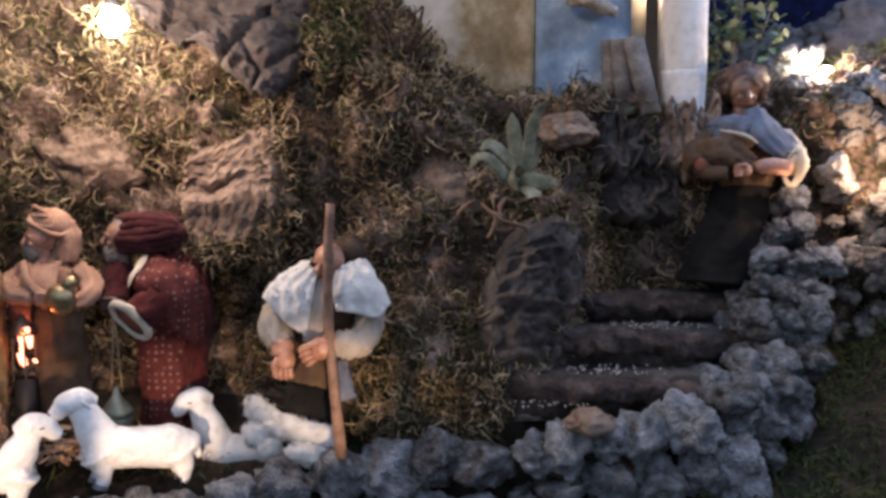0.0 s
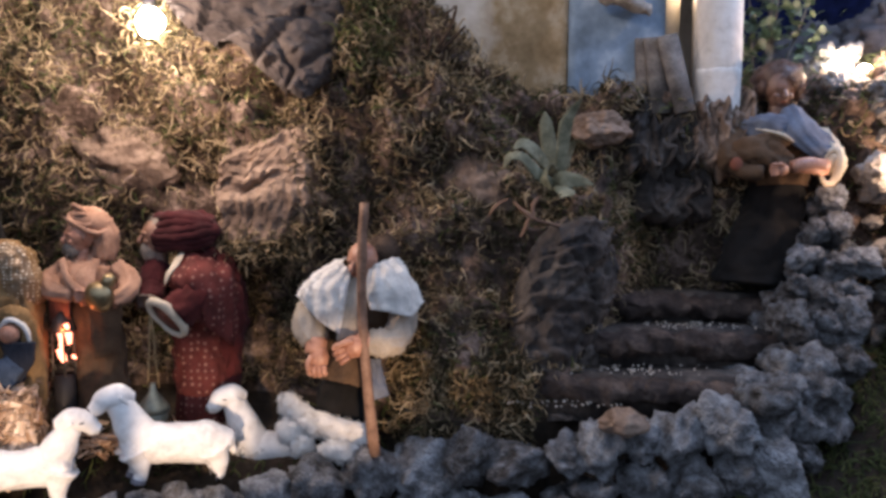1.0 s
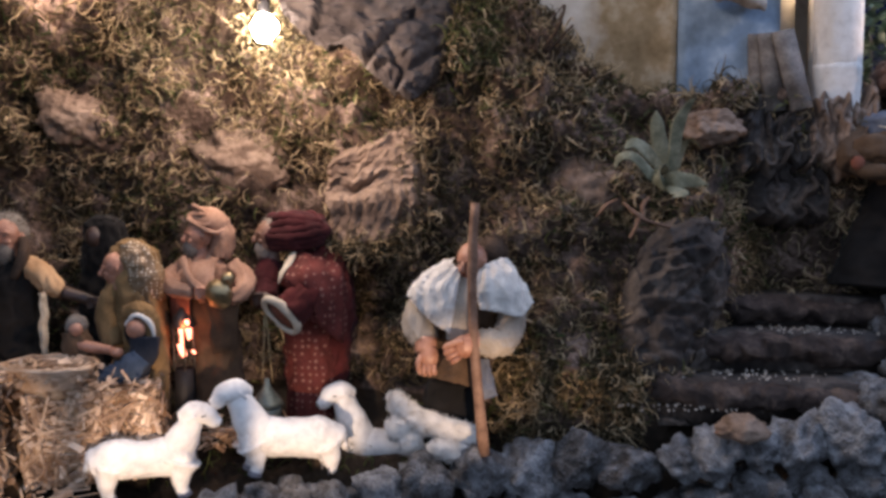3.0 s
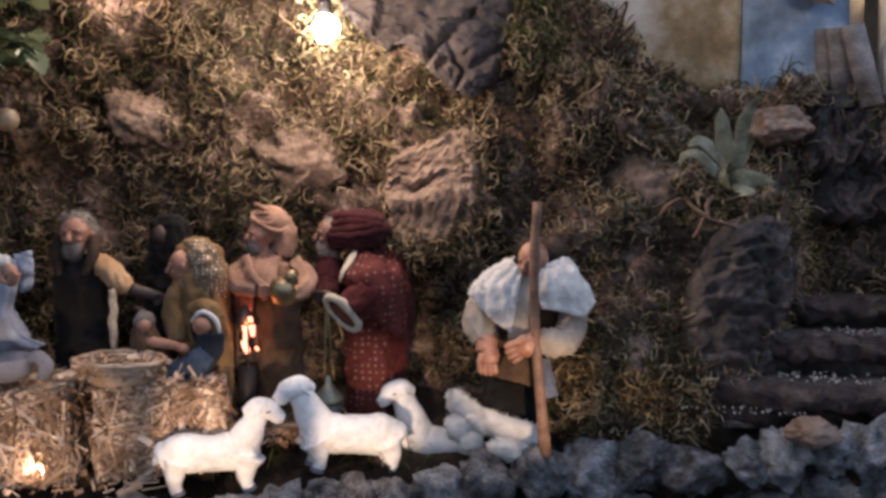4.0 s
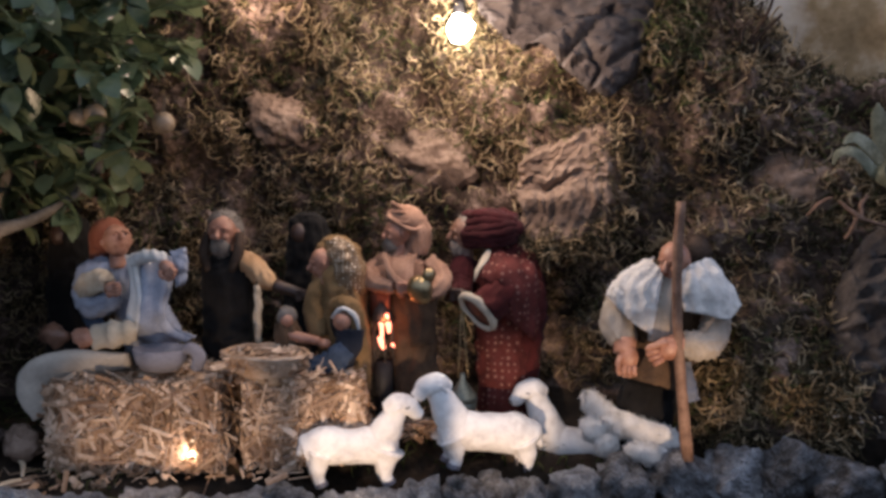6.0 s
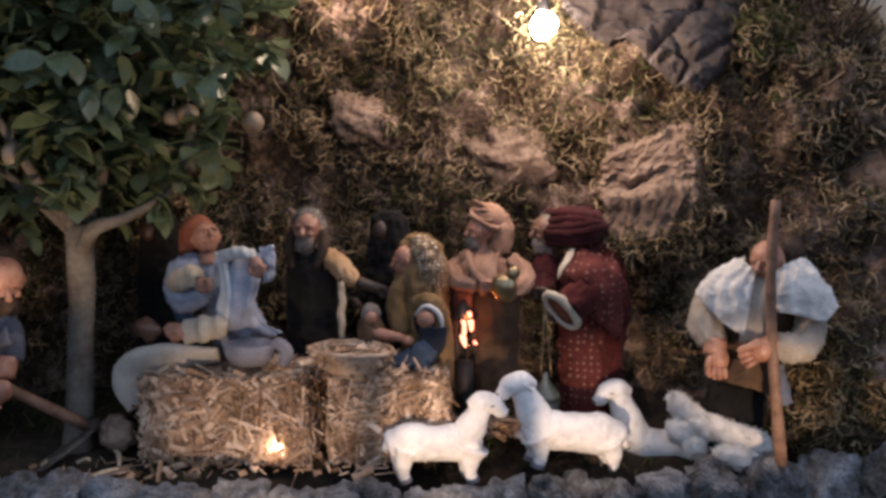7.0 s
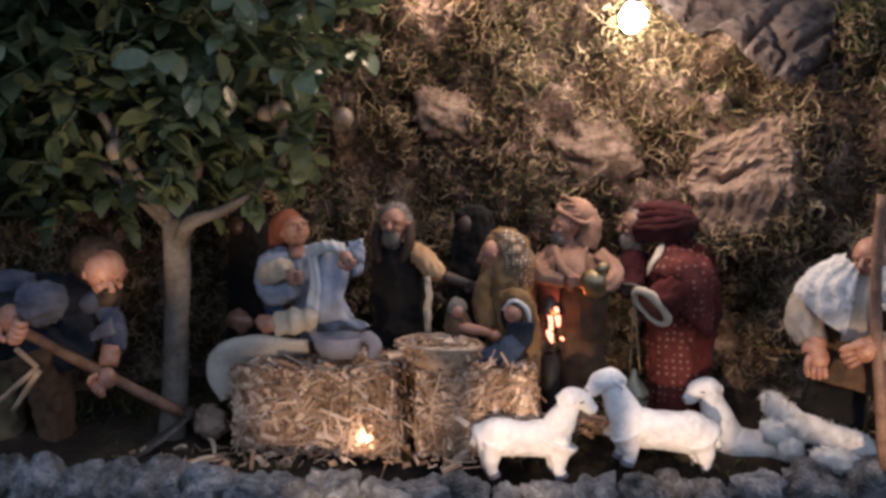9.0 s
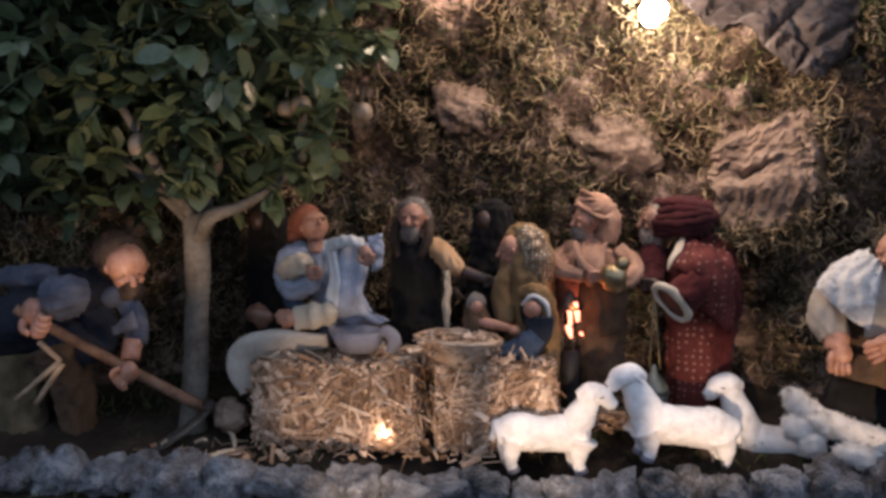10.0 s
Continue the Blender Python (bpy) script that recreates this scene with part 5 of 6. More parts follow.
palm(s, (-0.166, 1.044, 0.175), M_SKIN, 0.0170, (0, -22, 0))
head(s, (-0.159, 1.095, 0.287), 0.0265, M_SKIN, (-0.6, -1, -0.30))
first = len(s.f)
s.blob((-0.135, 1.125, 0.295), (0.027, 0.028, 0.027), M_HAIR, rough=0.004, n=16)
s.fuzz(first, 260, 0.005, M_HAIR, 5)
figure(s, "shepherd_figurine", (-0.18, 1.135, 0.0), "clay shepherd figurine in a white fleece cape")
s = Shape().tube([(-0.152, 1.066, 0.370), (-0.155, 1.058, 0.299), (-0.154, 1.046, 0.216), (-0.147, 1.036, 0.125), (-0.137, 1.030, 0.029)], [0.0062, 0.0068, 0.0068, 0.0072, 0.008], M_STICK, 10, rough=0.0015)
s.thing("walking_staff", (-0.137, 1.030, 0.029), "rough brown wooden staff held by the shepherd", "staff")

# king in an orange turban
s = Shape()
s.tube([(-0.541, 1.105, 0.070), (-0.543, 1.108, 0.122), (-0.548, 1.112, 0.174), (-0.558, 1.116, 0.217), (-0.563, 1.120, 0.260)], [0.036, 0.036, 0.036, 0.040, 0.036], M_BROWN, 24, flat=0.78, folds=7, amp=0.06)
s.tube([(-0.558, 1.112, 0.217), (-0.562, 1.116, 0.243), (-0.565, 1.120, 0.270), (-0.563, 1.122, 0.286), (-0.561, 1.122, 0.294)], [0.040, 0.043, 0.041, 0.023, 0.013], M_PINK, 24, flat=0.68, folds=9, amp=0.10)
s.tube([(-0.603, 1.115, 0.268), (-0.608, 1.095, 0.255), (-0.592, 1.075, 0.244), (-0.556, 1.058, 0.243)], [0.012, 0.014, 0.012, 0.009], M_PINK, 16, folds=5, amp=0.20)
s.tube([(-0.519, 1.125, 0.272), (-0.497, 1.105, 0.254), (-0.492, 1.080, 0.240), (-0.505, 1.062, 0.232)], [0.013, 0.014, 0.012, 0.009], M_PINK, 16, folds=5, amp=0.20)
s.sheet([[(-0.574, 1.085, 0.288), (-0.550, 1.078, 0.281), (-0.529, 1.090, 0.290)], [(-0.573, 1.070, 0.266), (-0.552, 1.064, 0.258), (-0.531, 1.074, 0.265)], [(-0.563, 1.064, 0.244), (-0.544, 1.060, 0.238), (-0.524, 1.066, 0.243)]], M_PINK, 0.005, 6, folds=0.003)
# left panel of the robe, red ember glow put into its rust colour
s.sheet([[(-0.600, 1.085, 0.242), (-0.565, 1.070, 0.240)], [(-0.607, 1.090, 0.211), (-0.570, 1.075, 0.211)], [(-0.607, 1.100, 0.179), (-0.572, 1.085, 0.183)]], M_RUST, 0.008, 6, folds=0.003)
s.sheet([[(-0.539, 1.066, 0.234), (-0.490, 1.066, 0.235)], [(-0.538, 1.070, 0.195), (-0.496, 1.070, 0.201)], [(-0.538, 1.078, 0.147), (-0.500, 1.078, 0.157)]], M_BROWN, 0.008, 6, folds=0.005)
s.tube([(-0.577, 1.076, 0.290), (-0.566, 1.062, 0.270), (-0.551, 1.056, 0.254), (-0.532, 1.055, 0.246)], [0.004, 0.005, 0.005, 0.003], M_PINK, 12, flat=0.5, folds=3, amp=0.2)
palm(s, (-0.505, 1.050, 0.237), M_SKIN, 0.010)
palm(s, (-0.533, 1.052, 0.243), M_SKIN, 0.010)
head(s, (-0.568, 1.112, 0.318), 0.024, M_SKIN, (-0.9, -0.75, -0.05), None, M_GREYHAIR)
s.blob((-0.559, 1.121, 0.339), (0.0285, 0.027, 0.021), M_PINK, rough=0.004)
for k in range(4):
    c = Vector((-0.560, 1.119, 0.333))
    s.tube([(c.x + (0.0250 - 0.003 * k) * math.cos(a), c.y + (0.0245 - 0.003 * k) * math.sin(a), c.z + 0.0070 * k - 0.007 * math.cos(a) + 0.004 * math.sin(2 * a + 1.9 * k)) for a in np.linspace(0, 2 * math.pi, 15)], [0.0048 + 0.0012 * math.sin(2.3 * i + k) for i in range(15)], M_PINK, 10, flat=0.7, smooth=2, rough=0.0015)
s.tube([(-0.545, 1.124, 0.340), (-0.541, 1.128, 0.312), (-0.544, 1.125, 0.284)], [0.017, 0.019, 0.017], M_PINK, 14, flat=0.8, folds=5, amp=0.12)
figure(s, "king_figurine", (-0.548, 1.105, 0.02), "clay king figurine in orange turban and brown robe")
gift = empty("gold_casket", (-0.508, 1.040, 0.246), "small worn gold gift vessel held by the king", "vessel")
Shape().blob((-0.511, 1.040, 0.242), (0.021, 0.016, 0.018), M_GOLD, rough=0.006).part("bowl", gift)
Shape().tube([(-0.503, 1.040, 0.257), (-0.496, 1.040, 0.265), (-0.489, 1.040, 0.270)], [0.007, 0.010, 0.006], M_GOLD, 10).part("lid", gift)

# king in a wine-red turban and dotted cape
s = Shape()
s.tube([(-0.412, 1.165, 0.02), (-0.414, 1.165, 0.10), (-0.418, 1.168, 0.17), (-0.422, 1.172, 0.235), (-0.426, 1.175, 0.268), (-0.43, 1.175, 0.285)], [0.042, 0.041, 0.042, 0.045, 0.042, 0.020], M_REDDOTS, 26, flat=0.78, folds=7, amp=0.05)
s.tube([(-0.390, 1.18, 0.05), (-0.388, 1.18, 0.12), (-0.384, 1.18, 0.20), (-0.402, 1.182, 0.258), (-0.43, 1.18, 0.285)], [0.026, 0.028, 0.036, 0.040, 0.022], M_RED, 20, folds=6, amp=0.08)
s.tube([(-0.430, 1.150, 0.285), (-0.408, 1.135, 0.262), (-0.388, 1.140, 0.235), (-0.380, 1.150, 0.190)], [0.014, 0.024, 0.026, 0.020], M_REDDOTS, 16, flat=0.7, folds=5, amp=0.1)
s.tube([(-0.472, 1.16, 0.272), (-0.478, 1.14, 0.24), (-0.468, 1.115, 0.222)], [0.020, 0.023, 0.018], M_TURBAN, 12, folds=4, amp=0.08)
c, u, w = Vector((-0.436, 1.084, 0.205)), Vector((0.021, 0.007, -0.024)), Vector((0.010, -0.007, 0.010))
s.tube([(-0.392, 1.140, 0.255), (-0.404, 1.115, 0.232), (-0.429, 1.094, 0.209)], [0.020, 0.024, 0.025], M_RED, 16, folds=5, amp=0.1)
s.rings([[c + (u * math.cos(a) + w * math.sin(a)) * k + Vector((0.3, 1, 0.3)).normalized() * d for a in np.linspace(0, 2 * math.pi, 24, endpoint=False)] for k, d in ((0.98, 0.002), (0.7, 0.010), (0.2, 0.014))], M_RUST)
s.tube([c + u * math.cos(a) + w * math.sin(a) for a in np.linspace(0, 2 * math.pi, 29)], [0.0052 + 0.0016 * math.sin(a) for a in np.linspace(0, 2 * math.pi, 29)], M_CREAM, 10, smooth=1, rough=0.0015)
palm(s, (-0.466, 1.098, 0.228), M_DARKSKIN, 0.011)
s.tube([(-0.430, 1.136, 0.292), (-0.433, 1.120, 0.280), (-0.441, 1.108, 0.264), (-0.446, 1.106, 0.248)], [0.004, 0.0065, 0.0045, 0.001], M_CREAM, 14, flat=0.3, side=(1, -0.2, 0))
head(s, (-0.472, 1.155, 0.315), 0.027, M_TAN, (-0.95, -0.5, -0.05), M_GREYHAIR, M_GREYHAIR)
for k in range(6):
    c = Vector((-0.440, 1.168, 0.302)) + Vector((0.001 * k, 0, 0.0078 * k))
    r = 0.047 - 0.0035 * abs(k - 2)
    s.tube([(c.x + r * math.cos(a), c.y + 0.8 * r * math.sin(a), c.z + 0.009 * math.cos(a) * (1 - 0.3 * k) * 0.6 + 0.003 * math.sin(a * 2 + k)) for a in np.linspace(0, 2 * math.pi, 17)], [0.0085 + 0.0012 * math.sin(3.1 * i + k) for i in range(17)], M_TURBAN, 12, smooth=3, rough=0.0015)
s.blob((-0.437, 1.168, 0.330), (0.041, 0.034, 0.024), M_TURBAN)
s.sheet([[(-0.435, 1.125, 0.277), (-0.404, 1.130, 0.285), (-0.378, 1.160, 0.277), (-0.374, 1.190, 0.266)],
         [(-0.437, 1.105, 0.256), (-0.398, 1.105, 0.263), (-0.365, 1.140, 0.252), (-0.358, 1.180, 0.238)],
         [(-0.410, 1.100, 0.236), (-0.385, 1.105, 0.227), (-0.363, 1.140, 0.213), (-0.357, 1.180, 0.193)],
         [(-0.400, 1.110, 0.196), (-0.381, 1.120, 0.178), (-0.364, 1.140, 0.156), (-0.361, 1.180, 0.139)]], M_REDDOTS, 0.010, 7, folds=0.004)
figure(s, "king_figurine", (-0.412, 1.165, 0.02), "clay king figurine in wine-red turban and dotted cape")

censer = empty("incense_burner", (-0.46, 1.082, 0.02), "hanging bronze incense burner on gold chains", "incense burner")
for dx in (-0.007, 0.009):
    Shape().tube([(-0.463, 1.092, 0.226), (-0.460 + dx * 0.5, 1.086, 0.16), (-0.459 + dx, 1.082, 0.105)], [0.0015, 0.0013, 0.0013], M_GOLD, 6, rough=0.0008).part("chain", censer)
s = Shape()
s.rings([[(-0.459 + r * math.cos(a), 1.082 + r * math.sin(a), z) for a in np.linspace(0, 2 * math.pi, 16, endpoint=False)] for r, z in [(0.010, 0.030), (0.016, 0.034), (0.010, 0.044), (0.019, 0.056), (0.022, 0.070)]], M_BRONZE)
s.part("bowl", censer)
s = Shape()
s.rings([[(-0.459 + r * math.cos(a), 1.082 + r * math.sin(a), z) for a in np.linspace(0, 2 * math.pi, 16, endpoint=False)] for r, z in [(0.023, 0.071), (0.021, 0.080), (0.012, 0.092), (0.006, 0.100), (0.004, 0.112)]], M_BRONZE)
s.part("lid", censer)

# kneeling mother in an ochre cloak
s = Shape()
s.tube([(-0.640, 1.065, 0.05), (-0.642, 1.065, 0.12), (-0.645, 1.068, 0.19), (-0.650, 1.072, 0.25), (-0.652, 1.076, 0.295), (-0.650, 1.078, 0.316)], [0.036, 0.037, 0.040, 0.040, 0.034, 0.012], M_OCHRE, 24, flat=0.8, folds=6, amp=0.06)
s.tube([(-0.628, 1.068, 0.225), (-0.634, 1.066, 0.262), (-0.646, 1.064, 0.292), (-0.655, 1.060, 0.312)], [0.022, 0.028, 0.026, 0.011], M_VEIL, 20, flat=0.9, folds=8, amp=0.05)
s.tube([(-0.664, 1.050, 0.258), (-0.678, 1.045, 0.230), (-0.678, 1.045, 0.195), (-0.668, 1.04, 0.165)], [0.008, 0.013, 0.018, 0.016], M_OCHRE, 12, folds=3, amp=0.1)
head(s, (-0.668, 1.050, 0.278), 0.021, M_SKIN, (-0.85, -0.6, -0.25))
s.tube([(-0.640, 1.032, 0.215), (-0.622, 1.026, 0.222), (-0.606, 1.030, 0.205), (-0.603, 1.035, 0.160), (-0.608, 1.04, 0.09)], [0.011, 0.011, 0.012, 0.014, 0.016], M_OCHRE, 12, folds=3, amp=0.1)
s.blob((-0.620, 1.030, 0.190), (0.028, 0.012, 0.032), M_DARK)
s.tube([(-0.640, 1.020, 0.200), (-0.620, 1.014, 0.216), (-0.602, 1.018, 0.204), (-0.598, 1.02, 0.185)], [0.0025, 0.004, 0.004, 0.0025], M_WHITECLOTH, 8)
s.blob((-0.622, 1.016, 0.196), (0.014, 0.012, 0.014), M_SKIN)
s.tube([(-0.612, 1.02, 0.185), (-0.615, 1.018, 0.155), (-0.640, 1.015, 0.125)], [0.020, 0.020, 0.022], M_NAVY, 12, flat=0.6)
s.tube([(-0.612, 1.010, 0.158), (-0.632, 1.008, 0.138), (-0.665, 1.005, 0.122), (-0.69, 1.01, 0.112)], [0.014, 0.020, 0.018, 0.006], M_BLUE, 14, flat=0.6, folds=5, amp=0.1)
figure(s, "mother_figurine", (-0.62, 1.065, 0.05), "clay mother figurine in an ochre hooded cloak")

# swaddled infant on the straw
s = Shape()
s.blob((-0.714, 1.022, 0.200), (0.016, 0.015, 0.015), M_GREYHAIR, rough=0.004)
s.blob((-0.709, 1.011, 0.194), (0.010, 0.008, 0.010), M_SKIN)
s.tube([(-0.715, 1.02, 0.190), (-0.710, 1.02, 0.16), (-0.70, 1.025, 0.125)], [0.016, 0.022, 0.026], M_BROWN, 12)
s.tube([(-0.705, 1.012, 0.172), (-0.685, 1.010, 0.170), (-0.655, 1.010, 0.166)], [0.008, 0.008, 0.006], M_SKIN, 10)
s.blob((-0.648, 1.008, 0.164), (0.010, 0.008, 0.007), M_SKIN)
figure(s, "infant_figurine", (-0.70, 1.02, 0.10), "small clay infant figurine in a white cap")

# bearded man in a dark robe with a tan sleeve
s = Shape()
s.tube([(-0.825, 1.045, 0.03), (-0.826, 1.045, 0.12), (-0.828, 1.048, 0.20), (-0.829, 1.05, 0.255), (-0.830, 1.052, 0.292)], [0.044, 0.043, 0.041, 0.042, 0.020], M_DARK, 22, flat=0.75, folds=6, amp=0.06)
s.tube([(-0.806, 1.048, 0.284), (-0.782, 1.044, 0.270), (-0.760, 1.040, 0.252), (-0.744, 1.038, 0.240)], [0.012, 0.017, 0.016, 0.009], M_TANCLOTH, 12, folds=4, amp=0.05)
s.tube([(-0.742, 1.040, 0.242), (-0.722, 1.042, 0.236), (-0.700, 1.045, 0.230)], [0.010, 0.009, 0.008], M_DARKSKIN, 10)
palm(s, (-0.694, 1.045, 0.228), M_DARKSKIN, 0.010)
head(s, (-0.830, 1.045, 0.322), 0.028, M_SKIN, (0.15, -1, 0), M_GREYHAIR, M_GREYHAIR)
s.tube([(-0.858, 1.045, 0.32), (-0.860, 1.035, 0.29), (-0.848, 1.028, 0.262)], [0.007, 0.009, 0.006], M_HAIR, 8)
s.tube([(-0.802, 1.045, 0.32), (-0.800, 1.035, 0.29), (-0.810, 1.028, 0.262)], [0.007, 0.009, 0.006], M_HAIR, 8)
figure(s, "bearded_figurine", (-0.825, 1.045, 0.03), "bearded clay figurine in a dark robe")
candle = empty("candle_stick", (-0.760, 1.015, 0.128), "slender pale twisted candle standing on the straw", "candle")
Shape().tube([(-0.760, 1.015, 0.128), (-0.761, 1.015, 0.18), (-0.760, 1.017, 0.225), (-0.761, 1.017, 0.245)], [0.0044, 0.0048, 0.0045, 0.004], M_CANDLE, 12, folds=3, amp=0.3, smooth=10, rough=0.0026).part("wax", candle)
Shape().tube([(-0.761, 1.017, 0.244), (-0.760, 1.017, 0.252)], [0.0012, 0.0008], M_BLACK, 6).part("wick", candle)

# woman in a blue-grey dress seated on the bale
s = Shape()
s.tube([(-0.918, 0.985, 0.142), (-0.933, 0.985, 0.177), (-0.952, 0.985, 0.222), (-0.972, 0.985, 0.262), (-0.980, 0.985, 0.280)], [0.050, 0.046, 0.040, 0.036, 0.016], M_GREYCLOTH, 24, flat=0.7, folds=7, amp=0.06)
s.sheet([[(-0.934, 0.955, 0.289), (-0.895, 0.950, 0.298), (-0.856, 0.955, 0.292)], [(-0.919, 0.935, 0.249), (-0.879, 0.925, 0.252), (-0.853, 0.940, 0.251)], [(-0.921, 0.930, 0.206), (-0.878, 0.918, 0.207), (-0.861, 0.935, 0.213)], [(-0.948, 0.945, 0.177), (-0.891, 0.940, 0.177), (-0.857, 0.950, 0.187)], [(-0.947, 0.965, 0.160), (-0.886, 0.960, 0.160), (-0.837, 0.970, 0.171)]], M_GREYCLOTH, 0.010, 8, folds=0.007, count=3)
s.sheet([[(-0.934, 0.945, 0.294), (-0.912, 0.940, 0.299)], [(-0.908, 0.922, 0.256), (-0.888, 0.918, 0.253)], [(-0.910, 0.915, 0.218), (-0.878, 0.910, 0.217)], [(-0.906, 0.912, 0.193), (-0.887, 0.910, 0.195)]], M_WHITECLOTH, 0.007, 7, folds=0.004, count=2)
s.sheet([[(-0.924, 0.940, 0.293), (-0.885, 0.935, 0.305), (-0.855, 0.935, 0.301)], [(-0.911, 0.930, 0.279), (-0.875, 0.922, 0.290), (-0.848, 0.925, 0.287)]], M_WHITECLOTH, 0.014, 7, folds=0.004)
palm(s, (-0.842, 0.915, 0.282), M_SKIN, 0.012, (0, 220, 0))
s.sheet([[(-0.850, 0.935, 0.303), (-0.830, 0.945, 0.309)], [(-0.840, 0.930, 0.280), (-0.828, 0.945, 0.284)], [(-0.844, 0.935, 0.251), (-0.834, 0.945, 0.255)]], M_GREYCLOTH, 0.008, 8, rough=0.008, freq=90, folds=0.003)
s.tube([(-0.981, 0.970, 0.272), (-0.999, 0.950, 0.263), (-0.998, 0.935, 0.236), (-0.974, 0.925, 0.223), (-0.935, 0.915, 0.232)], [0.016, 0.021, 0.020, 0.020, 0.014], M_GREYCLOTH, 16, folds=5, amp=0.10)
s.tube([(-0.996, 0.925, 0.245), (-0.962, 0.912, 0.259), (-0.937, 0.908, 0.262)], [0.012, 0.018, 0.013], M_CREAM, 14, folds=4, amp=0.16, rough=0.003)
palm(s, (-0.925, 0.902, 0.252), M_SKIN, 0.0115, (0, 180, 0))
s.sheet([[(-1.019, 0.945, 0.229), (-0.967, 0.925, 0.232)], [(-1.012, 0.940, 0.203), (-0.961, 0.920, 0.205)], [(-0.998, 0.935, 0.182), (-0.955, 0.920, 0.192)]], M_BLUE, 0.012, 6, folds=0.004)
head(s, (-0.966, 0.968, 0.312), 0.026, M_SKIN, (0.75, -0.5, 0.55))
s.blob((-0.986, 0.975, 0.320), (0.028, 0.028, 0.028), M_RUST, rough=0.003, n=18)
s.tube([(-1.003, 0.980, 0.321), (-1.008, 0.980, 0.295), (-0.995, 0.975, 0.274)], [0.016, 0.017, 0.012], M_RUST, 14, flat=0.8, folds=3, amp=0.06)
s.blob((-1.015, 0.885, 0.184), (0.024, 0.015, 0.016), M_TAN, (0, 15, 0), rough=0.008, freq=60)
s.blob((-0.969, 0.890, 0.181), (0.019, 0.014, 0.014), M_SKIN, (0, 10, 0), rough=0.005, freq=70, n=18)
s.sheet([[(-0.965, 0.905, 0.194), (-0.926, 0.900, 0.206), (-0.889, 0.905, 0.206)], [(-0.958, 0.892, 0.181), (-0.914, 0.885, 0.193), (-0.881, 0.895, 0.196)], [(-0.955, 0.895, 0.165), (-0.915, 0.890, 0.171), (-0.887, 0.900, 0.180)]], M_CREAM, 0.012, 8, folds=0.006, count=3)
figure(s, "seated_woman_figurine", (-0.92, 0.945, 0.125), "seated clay woman figurine in a blue-grey dress")

# dark statues behind the group
for (x, y, z), r in [((-0.734, 1.145, 0.318), 0.03), ((-1.092, 1.02, 0.322), 0.03)]:
    s = Shape()
    s.tube([(x, y, 0.02), (x, y, 0.12), (x, y, 0.22), (x, y, 0.27), (x, y - 0.005, z + 0.01), (x, y - 0.004, z + r)], [0.05, 0.05, 0.046, 0.04, r, 0.012], M_DARK, 18, flat=0.8, folds=5, amp=0.06)
    s.blob((x - 0.006, y - 0.024, z - 0.004), (0.014, 0.012, 0.018), M_DARKSKIN)
    figure(s, "hooded_figurine", (x, y, 0.02), "dark hooded clay figurine in the shade")

# farmer bending over a hoe
s = Shape()
s.tube([(-1.369, 0.735, 0.125), (-1.358, 0.725, 0.057), (-1.338, 0.715, 0.000), (-1.326, 0.705, -0.066)], [0.050, 0.040, 0.032, 0.028], M_KHAKI, 16, folds=4, amp=0.06)
s.tube([(-1.292, 0.745, 0.147), (-1.274, 0.755, 0.084), (-1.269, 0.755, 0.023), (-1.260, 0.745, -0.071)], [0.044, 0.030, 0.025, 0.022], M_BROWN, 16, folds=4, amp=0.06)
s.tube([(-1.406, 0.735, 0.148), (-1.337, 0.745, 0.183), (-1.273, 0.765, 0.209), (-1.229, 0.780, 0.231), (-1.210, 0.785, 0.238)], [0.055, 0.058, 0.052, 0.040, 0.018], M_NAVY, 22, flat=0.8, folds=5, amp=0.05)
s.sheet([[(-1.436, 0.775, 0.246), (-1.369, 0.785, 0.257), (-1.318, 0.805, 0.253), (-1.274, 0.820, 0.240)], [(-1.364, 0.730, 0.214), (-1.302, 0.740, 0.216), (-1.248, 0.760, 0.216), (-1.202, 0.775, 0.212)], [(-1.333, 0.730, 0.155), (-1.285, 0.740, 0.153), (-1.231, 0.755, 0.157), (-1.195, 0.775, 0.161)], [(-1.320, 0.735, 0.112), (-1.284, 0.745, 0.108), (-1.235, 0.760, 0.118), (-1.209, 0.775, 0.130)]], M_NAVY, 0.012, 7, folds=0.005)
s.tube([(-1.286, 0.670, 0.262), (-1.221, 0.665, 0.268), (-1.195, 0.680, 0.270)], [0.014, 0.016, 0.010], M_WORKSHIRT, 12, folds=4, amp=0.08)
s.tube([(-1.152, 0.675, 0.253), (-1.136, 0.648, 0.247), (-1.146, 0.635, 0.245), (-1.155, 0.628, 0.242)], [0.016, 0.027, 0.027, 0.020], M_WORKSHIRT, 16, folds=4, amp=0.08)
s.tube([(-1.132, 0.740, 0.227), (-1.108, 0.730, 0.205), (-1.095, 0.720, 0.186), (-1.093, 0.715, 0.173)], [0.015, 0.016, 0.015, 0.0145], M_WORKSHIRT, 16, folds=4, amp=0.10)
s.sheet([[(-1.118, 0.700, 0.196), (-1.076, 0.698, 0.223)], [(-1.109, 0.695, 0.187), (-1.062, 0.692, 0.202)]], M_WORKSHIRT, 0.006, 6, folds=0.003)
s.tube([(-1.091, 0.710, 0.179), (-1.089, 0.700, 0.153)], [0.0135, 0.0125], M_SKIN, 12)
palm(s, (-1.083, 0.690, 0.139), M_SKIN, 0.0150, (0, -50, 0))
palm(s, (-1.168, 0.625, 0.226), M_SKIN, 0.021, (0, 215, 0))
s.blob((-1.143, 0.730, 0.232), (0.020, 0.018, 0.016), M_WORKSHIRT, rough=0.003)
